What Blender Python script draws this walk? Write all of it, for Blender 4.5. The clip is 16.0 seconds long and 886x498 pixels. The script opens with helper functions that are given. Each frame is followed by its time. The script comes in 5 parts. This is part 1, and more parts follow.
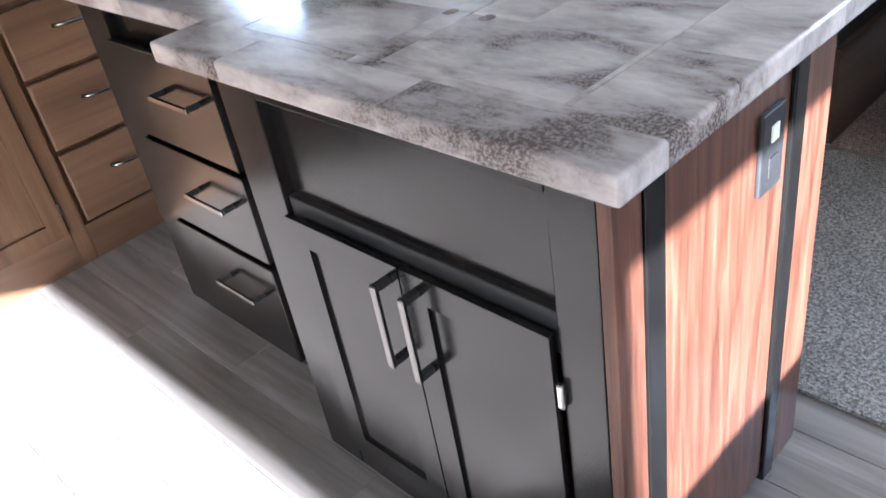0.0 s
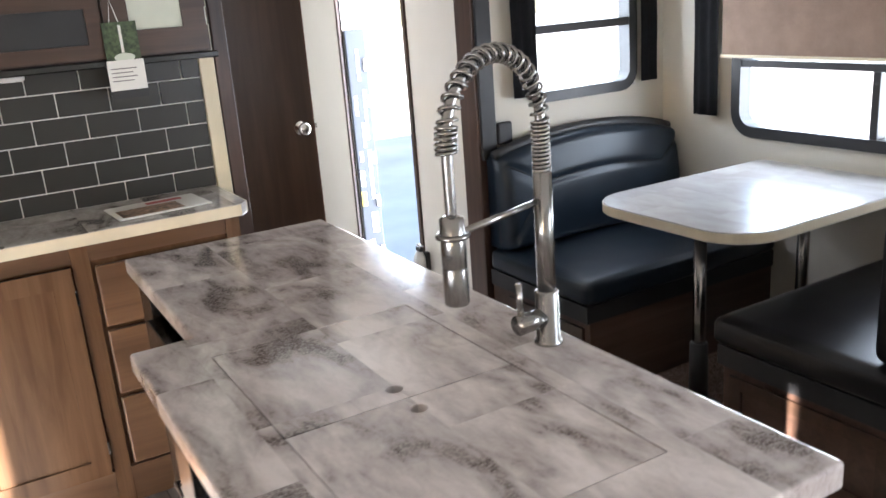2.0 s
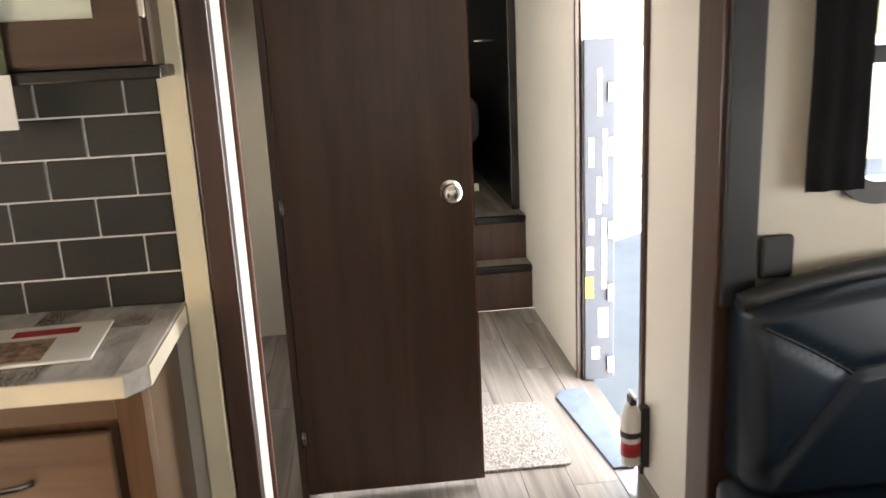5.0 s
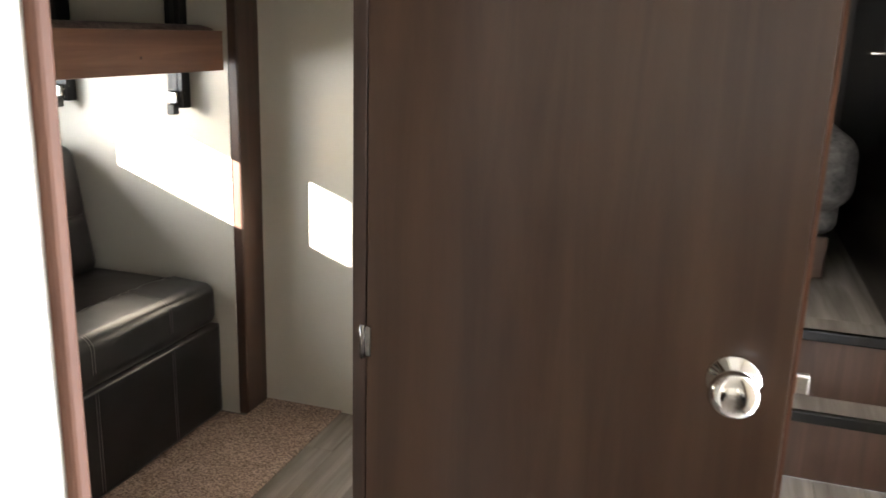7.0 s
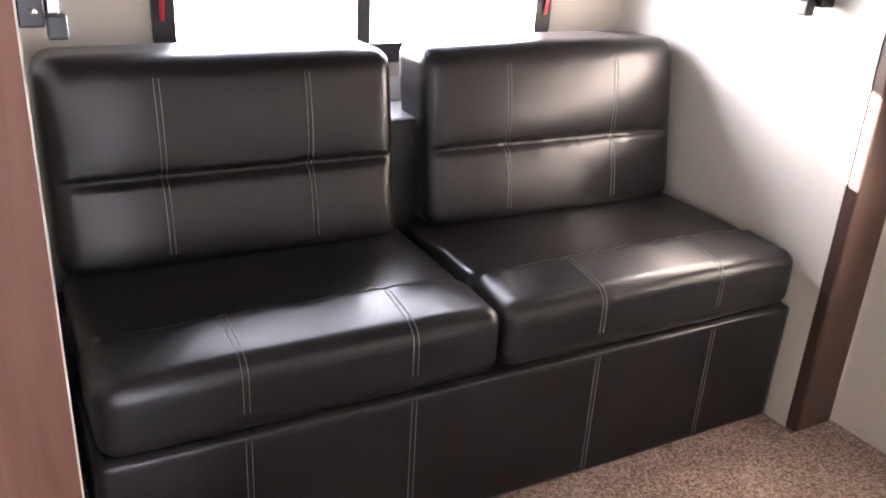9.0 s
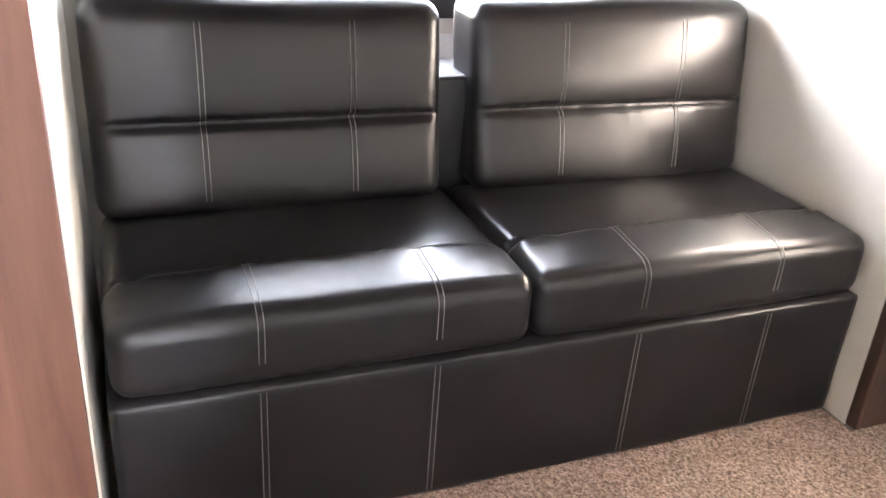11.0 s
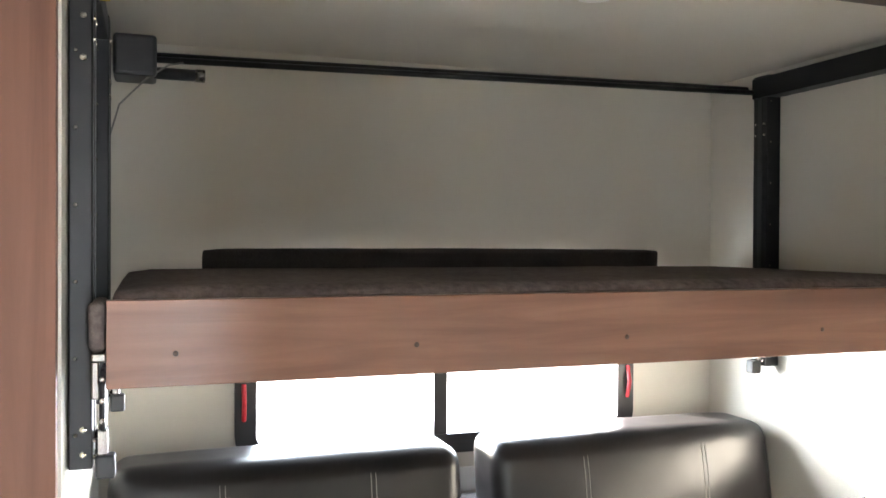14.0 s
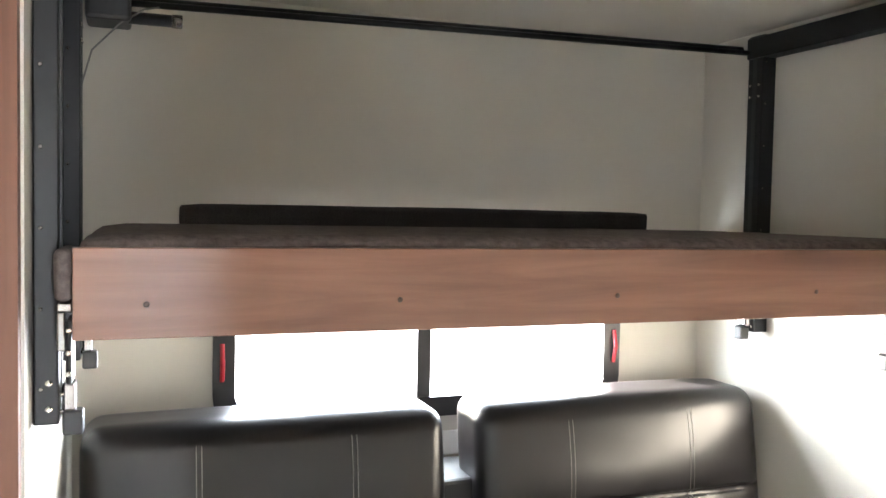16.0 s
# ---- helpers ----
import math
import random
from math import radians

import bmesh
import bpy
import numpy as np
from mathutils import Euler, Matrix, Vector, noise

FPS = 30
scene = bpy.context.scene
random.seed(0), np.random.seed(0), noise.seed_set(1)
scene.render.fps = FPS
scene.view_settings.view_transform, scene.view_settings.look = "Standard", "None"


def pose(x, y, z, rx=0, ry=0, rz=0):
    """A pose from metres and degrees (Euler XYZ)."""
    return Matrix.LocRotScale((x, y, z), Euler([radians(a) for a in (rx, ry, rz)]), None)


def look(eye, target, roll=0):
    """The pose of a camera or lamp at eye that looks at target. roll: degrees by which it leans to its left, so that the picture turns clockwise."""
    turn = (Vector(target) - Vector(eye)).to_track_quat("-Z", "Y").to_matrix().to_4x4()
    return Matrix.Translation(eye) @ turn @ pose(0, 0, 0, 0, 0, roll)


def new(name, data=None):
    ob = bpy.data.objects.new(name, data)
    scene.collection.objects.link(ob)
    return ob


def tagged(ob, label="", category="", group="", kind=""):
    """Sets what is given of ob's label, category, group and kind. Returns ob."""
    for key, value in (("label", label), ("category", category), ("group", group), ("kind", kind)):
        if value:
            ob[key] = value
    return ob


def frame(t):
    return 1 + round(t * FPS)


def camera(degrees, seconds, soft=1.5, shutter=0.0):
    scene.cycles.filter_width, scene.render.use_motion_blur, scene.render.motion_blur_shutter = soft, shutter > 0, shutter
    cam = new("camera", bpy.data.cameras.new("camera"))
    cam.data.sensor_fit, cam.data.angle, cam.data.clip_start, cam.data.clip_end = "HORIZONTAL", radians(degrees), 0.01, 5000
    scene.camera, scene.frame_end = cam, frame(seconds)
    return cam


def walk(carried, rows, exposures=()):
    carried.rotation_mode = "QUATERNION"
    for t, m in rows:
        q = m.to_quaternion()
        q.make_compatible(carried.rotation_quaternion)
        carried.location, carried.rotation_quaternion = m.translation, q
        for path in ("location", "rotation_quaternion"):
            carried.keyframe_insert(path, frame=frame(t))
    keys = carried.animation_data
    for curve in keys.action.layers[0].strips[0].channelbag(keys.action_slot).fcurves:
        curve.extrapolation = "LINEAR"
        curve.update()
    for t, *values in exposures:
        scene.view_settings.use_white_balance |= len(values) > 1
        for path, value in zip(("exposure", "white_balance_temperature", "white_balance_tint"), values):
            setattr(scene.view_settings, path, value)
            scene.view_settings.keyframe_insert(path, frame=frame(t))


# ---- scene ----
EXPOSURES = [(0.0, 4.03, 5300, 13), (1.0, 3.98, 5500, 15), (2.0, 3.93, 6250, 16), (3.0, 3.75, 6950, 18), (4.2, 3.82, 7500, 19), (6.3, 3.83, 7000, 11),
             (7.0, 4.60, 6800, 14), (7.5, 5.15, 6800, 16), (8.5, 5.48, 6500, 27), (9.0, 5.72, 6450, 28), (11.5, 6.45, 6400, 21), (12.0, 6.45, 6400, 20), (12.5, 5.95, 6400, 14), (13.0, 5.50, 6400, 14), (13.5, 5.58, 6400, 13), (14.5, 5.84, 6400, 13), (16.0, 5.88, 6400, 13)]
cam = camera(55.5, 16.0, shutter=0.3)
PATH = [
    (0, (0.111, 0.069, 1.333), (1.185, 1.341, 0.225), -10.5),
    (0.5, (0.137, 0.051, 1.375), (1.228, 1.371, 0.34), -11.3),
    (1, (0.173, 0.034, 1.409), (1.263, 1.457, 0.522), -11.1),
    (1.5, (0.279, 0.007, 1.45), (1.289, 1.6, 0.786), -10.3),
    (2, (0.512, -0.038, 1.464), (1.459, 1.628, 0.89), -4.4),
    (2.5, (0.718, -0.006, 1.453), (1.586, 1.727, 0.96), -3.2),
    (3, (0.944, 0.171, 1.487), (1.796, 1.929, 1.059), -3.9),
    (3.5, (1.205, 0.347, 1.479), (1.988, 2.136, 1.066), -2.4),
    (4, (1.422, 0.554, 1.47), (1.88, 2.434, 0.965), -1.7),
    (4.2, (1.474, 0.663, 1.451), (1.851, 2.557, 0.931), -2.2),
    (6.3, (1.787, 2.182, 1.359), (1.571, 4.108, 0.868), -0.3),
    (6.5, (1.812, 2.299, 1.352), (1.489, 4.209, 0.856), 0.2),
    (7, (1.825, 2.555, 1.336), (1.224, 4.395, 0.836), 1.7),
    (7.5, (1.753, 2.828, 1.304), (0.891, 4.558, 0.793), 1.5),
    (8, (1.716, 2.996, 1.305), (0.458, 4.446, 0.744), 3.4),
    (8.5, (1.650, 3.125, 1.261), (0.096, 4.210, 0.621), 4.8),
    (9, (1.517, 3.202, 1.273), (-0.093, 4.092, 0.489), 3.4),
    (9.2, (1.495, 3.215, 1.268), (-0.096, 4.088, 0.420), 3.4),
    (11.3, (1.518, 3.325, 1.224), (-0.165, 4.007, 0.385), 3.8),
    (11.5, (1.516, 3.325, 1.223), (-0.174, 4.007, 0.399), 3.5),
    (12, (1.515, 3.327, 1.236), (-0.204, 4.003, 0.469), 2.7),
    (12.5, (1.507, 3.332, 1.265), (-0.298, 3.997, 0.718), 2.1),
    (13, (1.52, 3.344, 1.363), (-0.359, 3.994, 1.148), 1.6),
    (13.5, (1.523, 3.349, 1.379), (-0.363, 4.003, 1.266), 1.1),
    (14, (1.533, 3.351, 1.401), (-0.355, 4.01, 1.382), 0.3),
    (14.5, (1.525, 3.341, 1.404), (-0.37, 3.98, 1.429), 0.5),
    (15, (1.501, 3.376, 1.39), (-0.401, 3.994, 1.393), 1.0),
    (15.5, (1.487, 3.394, 1.379), (-0.397, 4.064, 1.33), 1.6),
    (16, (1.483, 3.368, 1.373), (-0.391, 4.061, 1.284), 1.1),
]
walk(cam, [(t, look(e, g, r)) for t, e, g, r in PATH], EXPOSURES)

# ---- light ----
SUN_WAY = Vector((0.47, 0.354, -0.18)).normalized()      # the way the sunlight travels
world = bpy.data.worlds.new("sky")
scene.world = world
world.use_nodes = True
wn = world.node_tree.nodes
sky = wn.new("ShaderNodeTexSky")
sky.sky_type, sky.sun_disc = "NISHITA", False
sky.sun_elevation = math.asin(-SUN_WAY.z)
sky.sun_rotation = math.atan2(-SUN_WAY.x, -SUN_WAY.y)
world.node_tree.links.new(sky.outputs[0], wn["Background"].inputs[0])
wn["Background"].inputs[1].default_value = 0.05
sun = new("sun", bpy.data.lights.new("sun", "SUN"))
sun.data.energy, sun.data.angle, sun.data.color = 5.0, radians(0.5), (1.0, 0.95, 0.87)
sun.matrix_world = look((-6, -4, 5), Vector((-6, -4, 5)) + SUN_WAY)


def window_light(eye, way, wide, high, power, colour=(0.84, 0.92, 1.0)):
    """Sky light in the opening of a window."""
    lamp = new("window_light", bpy.data.lights.new("window_light", "AREA"))
    lamp.data.shape, lamp.data.size, lamp.data.size_y = "RECTANGLE", wide, high
    lamp.data.energy, lamp.data.color = power, colour
    lamp.matrix_world = look(eye, Vector(eye) + Vector(way))
    return lamp


window_light((2.86, 2.92, 1.30), (0, -1, -0.15), 0.6, 0.55, 1.2)
window_light((3.45, 1.75, 1.02), (-1, 0, -0.1), 1.2, 0.40, 1.8)
window_light((2.62, 3.93, 0.76), (-1, 0, -0.05), 0.74, 2.08, 6.2)
window_light((-0.72, 4.11, 1.10), (1, 0, -0.1), 1.05, 0.45, 1.95)
# fill for the island worktop, from a window added out of view
window_light((2.53, -0.40, 1.20), (-1, 0, -0.1), 1.1, 0.6, 3.0)
# fill for the island front, in an added opening out of view
window_light((-2.08, -0.1, 0.85), (1, 0, 0.1), 1.9, 0.40, 2.2)


# ---- materials ----
def tree(name, rough=0.5, metal=0.0, spec=0.5):
    m = bpy.data.materials.new(name)
    m.use_nodes = True
    nodes, links = m.node_tree.nodes, m.node_tree.links
    b = nodes["Principled BSDF"]
    b.inputs["Roughness"].default_value = rough
    b.inputs["Metallic"].default_value = metal
    b.inputs["Specular IOR Level"].default_value = spec
    return m, nodes, links, b


def coords(nodes, links, scale, turn=(0, 0, 0)):
    tc = nodes.new("ShaderNodeTexCoord")
    first, mp = nodes.new("ShaderNodeMapping"), nodes.new("ShaderNodeMapping")
    first.inputs["Rotation"].default_value = turn
    mp.inputs["Scale"].default_value = scale
    links.new(tc.outputs["Object"], first.inputs["Vector"])
    links.new(first.outputs["Vector"], mp.inputs["Vector"])
    return mp.outputs["Vector"]


def noise_of(nodes, links, vec, scale, detail=4, rough=0.55, distort=0.0):
    n = nodes.new("ShaderNodeTexNoise")
    n.inputs["Scale"].default_value, n.inputs["Detail"].default_value = scale, detail
    n.inputs["Roughness"].default_value, n.inputs["Distortion"].default_value = rough, distort
    links.new(vec, n.inputs["Vector"])
    return n.outputs["Fac"]


def ramp_of(nodes, links, fac, stops):
    r = nodes.new("ShaderNodeValToRGB")
    e = r.color_ramp.elements
    while len(e) < len(stops):
        e.new(0.5)
    for k, (p, c) in zip(e, stops):
        k.position, k.color = p, (*c, 1)
    links.new(fac, r.inputs["Fac"])
    return r.outputs["Color"]


def mixed(nodes, links, a, b, fac, kind="MIX"):
    x = nodes.new("ShaderNodeMix")
    x.data_type, x.blend_type = "RGBA", kind
    for key, v in ((6, a), (7, b), (0, fac)):
        if isinstance(v, (int, float)):
            x.inputs[key].default_value = v
        elif isinstance(v, tuple):
            x.inputs[key].default_value = (*v, 1)
        else:
            links.new(v, x.inputs[key])
    return x.outputs[2]


def bumped(nodes, links, b, fac, strength, dist=0.002):
    n = nodes.new("ShaderNodeBump")
    n.inputs["Strength"].default_value, n.inputs["Distance"].default_value = strength, dist
    links.new(fac, n.inputs["Height"])
    links.new(n.outputs[0], b.inputs["Normal"])


def plain(name, colour, rough=0.5, metal=0.0, vary=0.12, scale=9.0, bump=0.05, grain=180.0, spec=0.5):
    """Paint, plastic or metal with slight blotches, fine grain and uneven gloss."""
    m, n, l, b = tree(name, rough, metal, spec)
    v = coords(n, l, (1, 1, 1))
    big = noise_of(n, l, v, scale)
    fine = noise_of(n, l, v, grain, 2)
    dark = tuple(c * (1 - vary) for c in colour)
    lite = tuple(min(1, c * (1 + vary)) for c in colour)
    l.new(ramp_of(n, l, big, [(0.3, dark), (0.7, lite)]), b.inputs["Base Color"])
    r = n.new("ShaderNodeMapRange")
    r.inputs[3].default_value, r.inputs[4].default_value = max(0.02, rough * 0.85), min(1, rough * 1.15)
    l.new(big, r.inputs[0])
    l.new(r.outputs[0], b.inputs["Roughness"])
    if bump:
        bumped(n, l, b, fine, bump, 0.001)
    return m


def wood(name, dark, mid, lite, along=2, rough=0.4, fine=1.0, per_object=False, bump=0.08, spec=0.5):
    """Wood-grain laminate whose grain runs along the axis 0, 1 or 2."""
    m, n, l, b = tree(name, rough, 0.0, spec)
    s = [26.0 * fine] * 3
    s[along] = 1.6 * fine
    v = coords(n, l, tuple(s))
    if per_object:
        info = n.new("ShaderNodeObjectInfo")
        add = n.new("ShaderNodeVectorMath")
        add.operation = "MULTIPLY_ADD"
        l.new(info.outputs["Random"], add.inputs[0])
        add.inputs[1].default_value = (37, 53, 71)
        l.new(v, add.inputs[2])
        v = add.outputs[0]
    g = noise_of(n, l, v, 1.0, 6, 0.6, 0.8)
    s2 = [5.0] * 3
    s2[along] = 0.7
    v2 = coords(n, l, tuple(s2))
    broad = noise_of(n, l, v2, 1.0, 3, 0.5, 1.2)
    c = ramp_of(n, l, g, [(0.28, dark), (0.5, mid), (0.74, lite)])
    c2 = ramp_of(n, l, broad, [(0.3, (0.72, 0.72, 0.72)), (0.7, (1.1, 1.1, 1.1))])
    c = mixed(n, l, c, c2, 0.75, "MULTIPLY")
    if per_object:
        c3 = ramp_of(n, l, info.outputs["Random"], [(0.0, (0.86, 0.85, 0.84)), (1.0, (1.08, 1.07, 1.05))])
        c = mixed(n, l, c, c3, 1.0, "MULTIPLY")
    l.new(c, b.inputs["Base Color"])
    bumped(n, l, b, g, bump, 0.0008)
    return m


def worktop(name, base, pale, stain, rough=0.22):
    """Stone-look laminate printed in blocks: a cloudy base with speckled brown stains drawn out along y."""
    m, n, l, b = tree(name, rough)
    info = n.new("ShaderNodeObjectInfo")
    place = coords(n, l, (1, 1, 1))
    blocks = n.new("ShaderNodeTexBrick")
    blocks.offset, blocks.inputs["Scale"].default_value = 0.43, 1.0
    blocks.inputs["Mortar Size"].default_value = 0.0
    blocks.inputs["Brick Width"].default_value, blocks.inputs["Row Height"].default_value = 0.37, 0.215
    blocks.inputs["Color1"].default_value, blocks.inputs["Color2"].default_value = (0, 0, 0, 1), (1, 1, 1, 1)
    turn = n.new("ShaderNodeMapping")
    turn.inputs["Rotation"].default_value, turn.inputs["Location"].default_value = (0, 0, radians(90)), (0.11, 0.07, 0)
    l.new(place, turn.inputs["Vector"])
    l.new(turn.outputs["Vector"], blocks.inputs["Vector"])
    shift = n.new("ShaderNodeMath")
    shift.operation = "MULTIPLY_ADD"
    l.new(blocks.outputs["Color"], shift.inputs[0])
    shift.inputs[1].default_value = 0.5
    l.new(info.outputs["Random"], shift.inputs[2])
    moved = n.new("ShaderNodeVectorMath")
    moved.operation = "MULTIPLY_ADD"
    l.new(shift.outputs[0], moved.inputs[0])
    moved.inputs[1].default_value = (3.1, 2.3, 1.7)
    l.new(place, moved.inputs[2])

    def scaled(k):
        mp = n.new("ShaderNodeMapping")
        mp.inputs["Scale"].default_value = k
        l.new(moved.outputs[0], mp.inputs["Vector"])
        return mp.outputs["Vector"]

    low = noise_of(n, l, scaled((9.5, 4.6, 6.0)), 1.0, 3, 0.5, 0.7)
    fine = noise_of(n, l, scaled((70.0, 22.0, 50.0)), 1.0, 5, 0.72, 0.5)
    speck = noise_of(n, l, scaled((1, 0.7, 1)), 240, 3, 0.7)
    add = n.new("ShaderNodeMath")
    add.operation = "MULTIPLY_ADD"
    l.new(fine, add.inputs[0])
    add.inputs[1].default_value = 0.34
    l.new(low, add.inputs[2])
    c = ramp_of(n, l, add.outputs[0], [(0.50, pale), (0.73, base)])
    tone = ramp_of(n, l, blocks.outputs["Color"], [(0.0, (0.93, 0.93, 0.94)), (1.0, (1.05, 1.04, 1.03))])
    c = mixed(n, l, c, tone, 1.0, "MULTIPLY")
    k = ramp_of(n, l, add.outputs[0], [(0.725, (0, 0, 0)), (0.83, (0.95, 0.95, 0.95))])
    s = ramp_of(n, l, speck, [(0.40, (0.25, 0.25, 0.25)), (0.56, (1, 1, 1))])
    k = mixed(n, l, k, s, 1.0, "MULTIPLY")
    l.new(mixed(n, l, c, stain, k), b.inputs["Base Color"])
    bumped(n, l, b, speck, 0.03, 0.0006)
    return m


def leather(name, colour, rough=0.34):
    m, n, l, b = tree(name, rough, 0, 0.42)
    v = coords(n, l, (1, 1, 1))
    soft = noise_of(n, l, v, 5, 1, 0.4)
    grain = noise_of(n, l, v, 160, 2, 0.5)
    l.new(ramp_of(n, l, soft, [(0.3, tuple(c * 0.75 for c in colour)), (0.7, tuple(c * 1.3 for c in colour))]), b.inputs["Base Color"])
    r = n.new("ShaderNodeMapRange")
    r.inputs[3].default_value, r.inputs[4].default_value = rough - 0.03, rough + 0.05
    l.new(soft, r.inputs[0])
    l.new(r.outputs[0], b.inputs["Roughness"])
    bumped(n, l, b, grain, 0.05, 0.0006)
    return m


def carpet(name, colour, fleck):
    """Short pile of pale and dark tufts."""
    m, n, l, b = tree(name, 0.95, 0, 0.1)
    v = coords(n, l, (1, 1, 1))
    tuft = n.new("ShaderNodeTexVoronoi")
    tuft.inputs["Scale"].default_value = 190
    l.new(v, tuft.inputs["Vector"])
    f = noise_of(n, l, v, 120, 3, 0.8)
    g = noise_of(n, l, v, 7, 3)
    c = ramp_of(n, l, f, [(0.36, fleck), (0.50, colour), (0.64, tuple(min(1, c * 1.45) for c in colour))])
    t = ramp_of(n, l, tuft.outputs["Color"], [(0.15, (0.62, 0.62, 0.62)), (0.85, (1.25, 1.25, 1.25))])
    c = mixed(n, l, c, t, 0.8, "MULTIPLY")
    c2 = ramp_of(n, l, g, [(0.3, (0.88, 0.88, 0.88)), (0.7, (1.06, 1.06, 1.06))])
    l.new(mixed(n, l, c, c2, 1.0, "MULTIPLY"), b.inputs["Base Color"])
    bumped(n, l, b, tuft.outputs["Distance"], 0.9, 0.004)
    return m


def cloth(name, colour, scale=350.0, bump=0.5, rough=0.9, vary=0.3):
    m, n, l, b = tree(name, rough, 0, 0.2)
    v = coords(n, l, (1, 1, 1))
    f = noise_of(n, l, v, scale, 3, 0.7)
    g = noise_of(n, l, v, 11, 3)
    c = ramp_of(n, l, f, [(0.3, tuple(c * (1 - vary) for c in colour)), (0.7, tuple(min(1, c * (1 + vary)) for c in colour))])
    c2 = ramp_of(n, l, g, [(0.3, (0.85, 0.85, 0.85)), (0.7, (1.08, 1.08, 1.08))])
    l.new(mixed(n, l, c, c2, 1.0, "MULTIPLY"), b.inputs["Base Color"])
    bumped(n, l, b, f, bump, 0.004)
    return m


def glassy(name):
    m = bpy.data.materials.new(name)
    m.use_nodes = True
    n, l = m.node_tree.nodes, m.node_tree.links
    n.clear()
    out, mx = n.new("ShaderNodeOutputMaterial"), n.new("ShaderNodeMixShader")
    t, g, fr = n.new("ShaderNodeBsdfTransparent"), n.new("ShaderNodeBsdfGlossy"), n.new("ShaderNodeFresnel")
    g.inputs["Roughness"].default_value = 0.02
    t.inputs["Color"].default_value = (0.95, 0.97, 0.97, 1)
    cap = n.new("ShaderNodeMath")
    cap.operation = "MINIMUM"
    l.new(fr.outputs[0], cap.inputs[0])
    cap.inputs[1].default_value = 0.12
    l.new(cap.outputs[0], mx.inputs[0])
    l.new(t.outputs[0], mx.inputs[1])
    l.new(g.outputs[0], mx.inputs[2])
    l.new(mx.outputs[0], out.inputs[0])
    return m


M_WALL = plain("wall_board", (0.60, 0.565, 0.49), 0.55, vary=0.03, scale=3, bump=0.08, grain=260)
M_WHITE = plain("white_board", (0.72, 0.69, 0.64), 0.5, vary=0.03, scale=3, bump=0.06)
M_CEIL = plain("ceiling_board", (0.66, 0.62, 0.55), 0.6, vary=0.03, scale=3, bump=0.06)
M_CREAM = plain("cream_trim", (0.72, 0.64, 0.46), 0.4, vary=0.04)
M_OUTER = plain("outer_skin", (0.7, 0.7, 0.7), 0.4)
M_DOOR = wood("dark_door_laminate", (0.054, 0.027, 0.0165), (0.075, 0.040, 0.0245), (0.098, 0.055, 0.034), 2, 0.30, 0.6, spec=0.45)
M_TRIM = wood("dark_trim_laminate", (0.045, 0.024, 0.017), (0.07, 0.038, 0.027), (0.10, 0.055, 0.04), 2, 0.35)
M_BOARD = wood("bunk_laminate", (0.15, 0.066, 0.041), (0.21, 0.098, 0.062), (0.27, 0.135, 0.088), 1, 0.28)
M_TRIMR = wood("reddish_trim_laminate", (0.105, 0.044, 0.027), (0.15, 0.067, 0.041), (0.19, 0.09, 0.057), 2, 0.55, 0.7, spec=0.3)
M_CAB = wood("cabinet_wood", (0.098, 0.052, 0.028), (0.14, 0.077, 0.042), (0.185, 0.106, 0.060), 2, 0.26, 0.8)
M_CABH = wood("cabinet_wood_level", (0.098, 0.052, 0.028), (0.14, 0.077, 0.042), (0.185, 0.106, 0.060), 0, 0.35, 0.8)
M_CABD = wood("dark_cabinet_wood", (0.044, 0.023, 0.015), (0.066, 0.036, 0.023), (0.09, 0.05, 0.032), 0, 0.32)
M_BENCH = wood("bench_wood", (0.055, 0.03, 0.02), (0.085, 0.047, 0.032), (0.115, 0.066, 0.046), 0, 0.4)
M_PANEL = wood("end_panel_wood", (0.040, 0.0145, 0.0085), (0.105, 0.041, 0.024), (0.19, 0.082, 0.052), 2, 0.38, 2.3)
M_BLACK = plain("black_lacquer", (0.010, 0.0088, 0.0078), 0.20, vary=0.2, bump=0.03, spec=0.65)
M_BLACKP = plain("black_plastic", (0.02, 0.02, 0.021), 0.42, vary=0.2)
M_MATT = plain("matt_black", (0.006, 0.0056, 0.0053), 0.22, vary=0.2, spec=0.3)
M_RAIL = plain("black_steel", (0.008, 0.008, 0.009), 0.38, 0.2, vary=0.25)
M_DRAPE = cloth("black_drape", (0.02, 0.02, 0.022), 300, 0.4)
M_TOP = worktop("island_laminate", (0.40, 0.35, 0.33), (0.68, 0.615, 0.585), (0.088, 0.065, 0.055), 0.12)
M_TOPK = worktop("counter_laminate", (0.40, 0.37, 0.34), (0.62, 0.59, 0.55), (0.10, 0.075, 0.06), 0.18)
M_TABLE = worktop("table_laminate", (0.45, 0.445, 0.44), (0.52, 0.52, 0.52), (0.42, 0.41, 0.40), 0.2)
M_EDGE = plain("pale_edge_band", (0.70, 0.62, 0.47), 0.4, vary=0.08)
M_TILE = plain("grey_tile", (0.029, 0.027, 0.023), 0.30, vary=0.1, scale=5, bump=0.02)
M_GROUT = plain("pale_grout", (0.80, 0.78, 0.74), 0.8, vary=0.06, bump=0.2)
M_STEEL = plain("brushed_nickel", (0.31, 0.298, 0.285), 0.25, 1.0, vary=0.06, bump=0.03)
M_CHROME = plain("chrome", (0.82, 0.80, 0.76), 0.10, 1.0, vary=0.04, bump=0)
M_LEATHER = leather("black_leather", (0.0105, 0.0092, 0.0095), 0.29)
M_NAVY = leather("navy_leather", (0.0085, 0.0165, 0.027), 0.34)
M_THREAD = plain("pale_thread", (0.19, 0.182, 0.175), 0.7)
